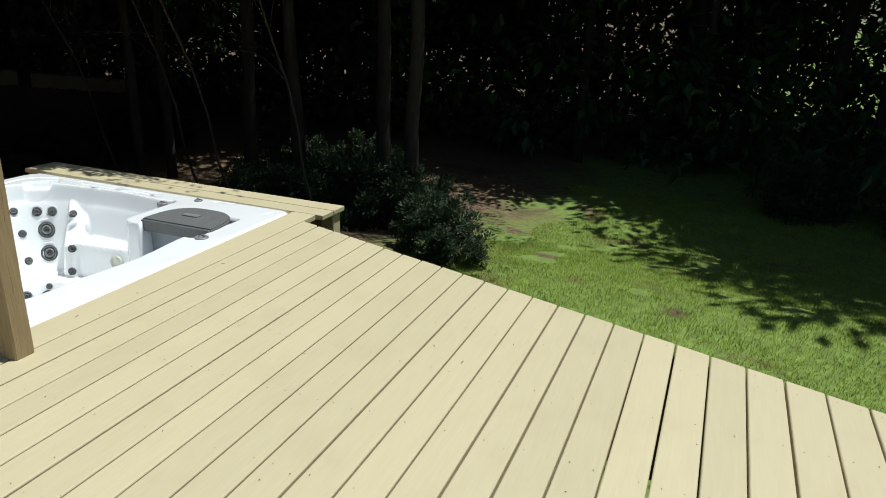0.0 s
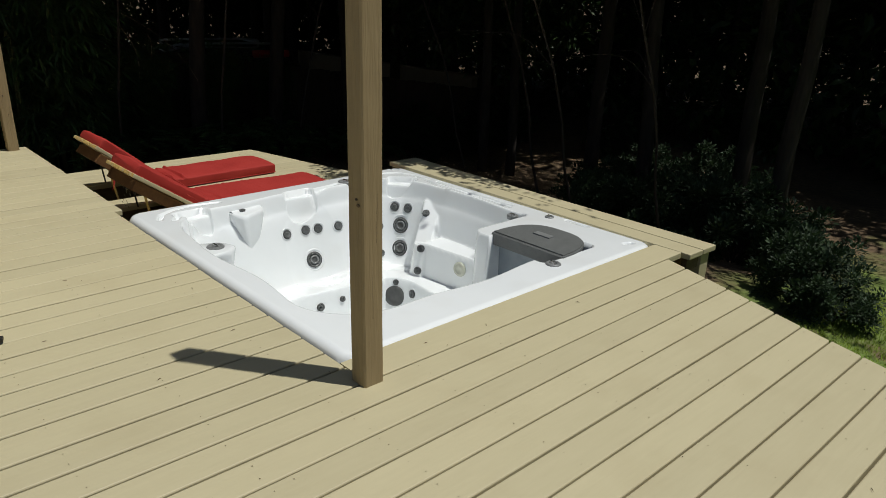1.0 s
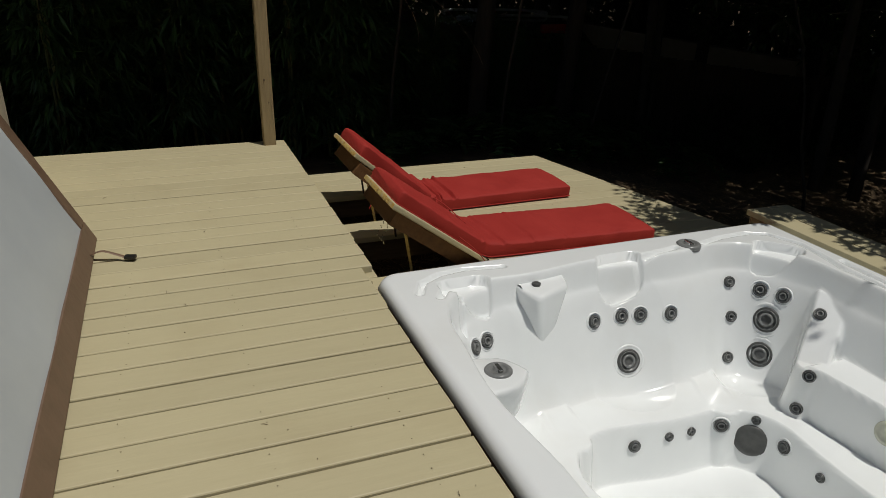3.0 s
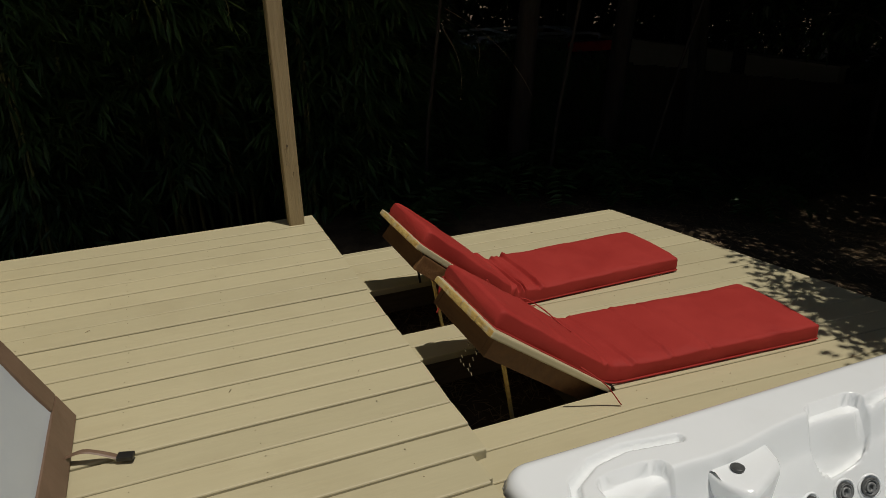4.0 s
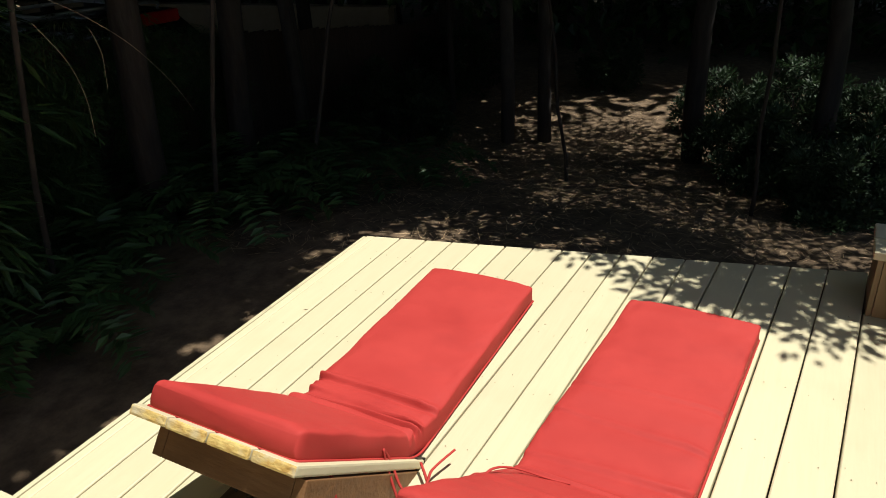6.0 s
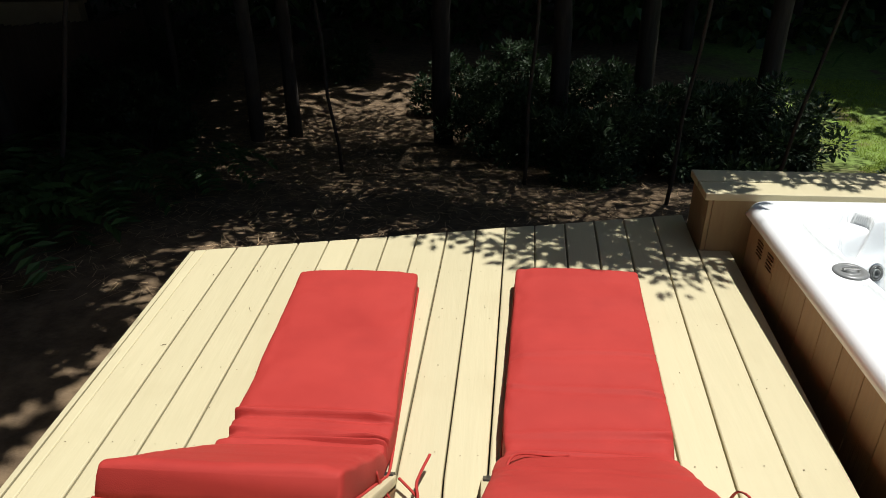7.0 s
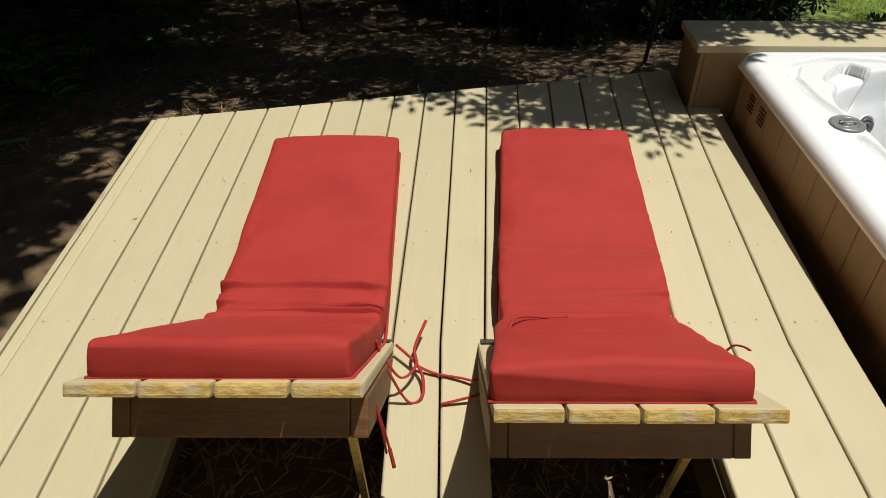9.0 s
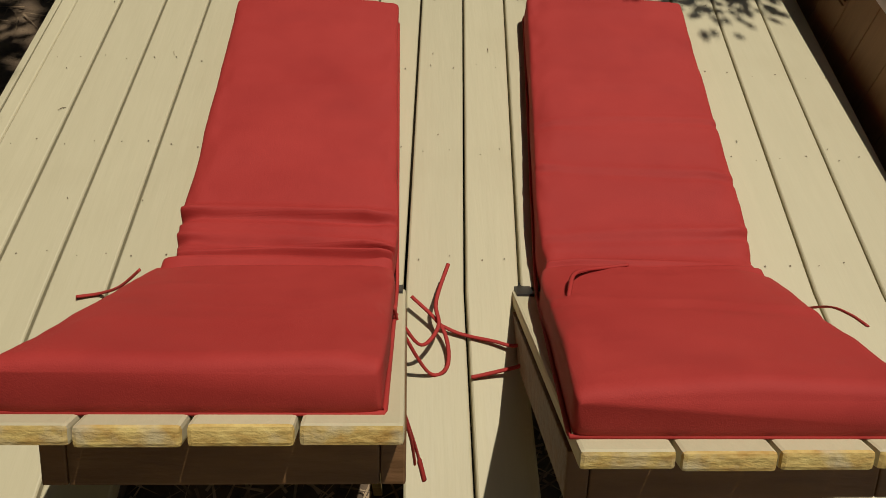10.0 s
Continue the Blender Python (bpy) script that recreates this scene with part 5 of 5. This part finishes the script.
# joints of the lower deck at the hinge line and at the far edge: the boards fan out a little
LOWER = [-6.466, -6.425, -6.280, -6.146, -6.008, -5.872, -5.736, -5.600, -5.464, FX1 - 0.003, -5.180, -5.048, -4.902, -4.758, -4.614, -4.470, -4.322, -4.148, -3.975]
LOWER_FAR = [-6.472, -6.421, -6.276, -6.132, -5.988, -5.844, -5.701, -5.557, -5.411, -5.265, -5.119, -4.971, -4.821, -4.666, -4.512, -4.358, -4.201, -4.036, -3.905]
for k in range(len(LOWER) - 1):
    g = 0.0015 if k == 0 else deck_gap() * 0.75
    near, far = (LOWER[k], LOWER[k + 1] - g), (LOWER_FAR[k], LOWER_FAR[k + 1] - g)
    if k == 17:
        far = (-4.059, far[1])
    dz = LOW + rng.uniform(-0.0015, 0.0015)
    far_a, far_b = (lounge_end(far[0]), lounge_end(far[1])) if k < 17 else (TY + TD + 0.05, TY + TD + 0.05)
    on_flap = 5 <= k < 9 or 11 <= k < 15
    if on_flap:
        plank(near, far, HINGE_Y + 0.006, far_a, far_b, dz, lower)
        plank(near, near, 1.90, HOLE_Y, HOLE_Y, dz, lower)
    else:
        plank(near, far, 1.90, far_a, far_b, dz, lower, HINGE_Y)
# edge trim and the frame under the boards
timber("fascia", lower, -6.494, -6.474, 1.96, lounge_end(-6.48), LOW - 0.18, LOW - 0.002, DECK)
ang = math.atan(0.212)
timber("rim_joist", lower, 0, 2.45 / math.cos(ang), -0.06, -0.022, LOW - 0.20, LOW - 0.038, JOIST, Matrix.Translation((-6.46, lounge_end(-6.46), 0)) @ Matrix.Rotation(ang, 4, "Z"))
for x in (FX1 + 0.004, FX1 - 4 * FLAP_W - 0.046, FX2 + 0.004, FX2 - 4 * FLAP_W - 0.046):
    timber("joist", lower, x, x + 0.037, 2.03, 4.2, LOW - 0.18, LOW - 0.038)
for y in (HINGE_Y + 0.05, 3.5, 4.05):
    timber("joist", lower, -6.45, -3.96, y, y + 0.037, LOW - 0.36, LOW - 0.184)
timber("riser", upper, -6.47, -3.9, STEP_Y - 0.058, STEP_Y - 0.022, LOW - 0.10, -0.038, DECK)
timber("riser", upper, -6.47, -6.44, -3.2, STEP_Y - 0.06, LOW - 0.10, -0.038, DECK)
ang = math.atan(-0.338)
timber("rim_joist", upper, 0, 4.6, -0.065, -0.028, -0.70, -0.038, JOIST, Matrix.Translation((-1.2, near_end(-1.2), 0)) @ Matrix.Rotation(ang, 4, "Z"))
for x in (-1.35, 0.3, 1.9):
    timber("joist", upper, x, x + 0.037, -3, 2.9, -0.22, -0.038)
timber("joist", upper, -3.9, -1.4, 1.86, 1.90, -0.22, -0.038)


def fasteners():
    """Small sunken screw heads along the joist lines."""
    rg = random.Random(5)
    bm_co, faces = [], []
    def dot(x, y, z):
        r, i = rg.uniform(0.0014, 0.0026), len(bm_co)
        for q in range(6):
            bm_co.append((x + r * math.cos(q * 1.047), y + r * math.sin(q * 1.047), z))
        faces.append(tuple(range(i, i + 6)))
    rows = UPPER[1:-1] + [NEAR0 + k * NEAR_PITCH for k in range(28)]
    for x in rows:
        near = x > NEAR0 - 0.01
        for o in (0.030, 0.108):
            for y in (0.52, 0.93, 1.34, 1.75, 2.16, 2.57, 2.98, 3.39):
                yy = y + rg.uniform(-0.012, 0.012)
                if near and x < NEAR0 + 0.2 and yy > TY - 0.06:
                    continue
                if yy < (near_end(x) - 0.08 if near else 1.90) and rg.random() < 0.85:
                    dot(x + o + rg.uniform(-0.008, 0.008), yy, 0.0024)
            if near and x > NEAR0 + 0.25:
                dot(x + o, near_end(x + o) - 0.045, 0.0024)
    for x, xf in zip(LOWER[1:-1], LOWER_FAR[1:-1]):
        for o in (0.032, 0.100):
            for y in (2.92, 3.30, 3.68, 4.06):
                dot(x + (xf - x) * (y - HINGE_Y) / 1.5 + o + rg.uniform(-0.008, 0.008), y + rg.uniform(-0.015, 0.015), LOW + 0.0024)
    me = bpy.data.meshes.new("screw_heads")
    me.from_pydata(bm_co, [], faces)
    tagged(mesh_part("screw_heads", me, JOIST), "small sunken screw heads in the deck boards", "screws", kind="stuff")


fasteners()
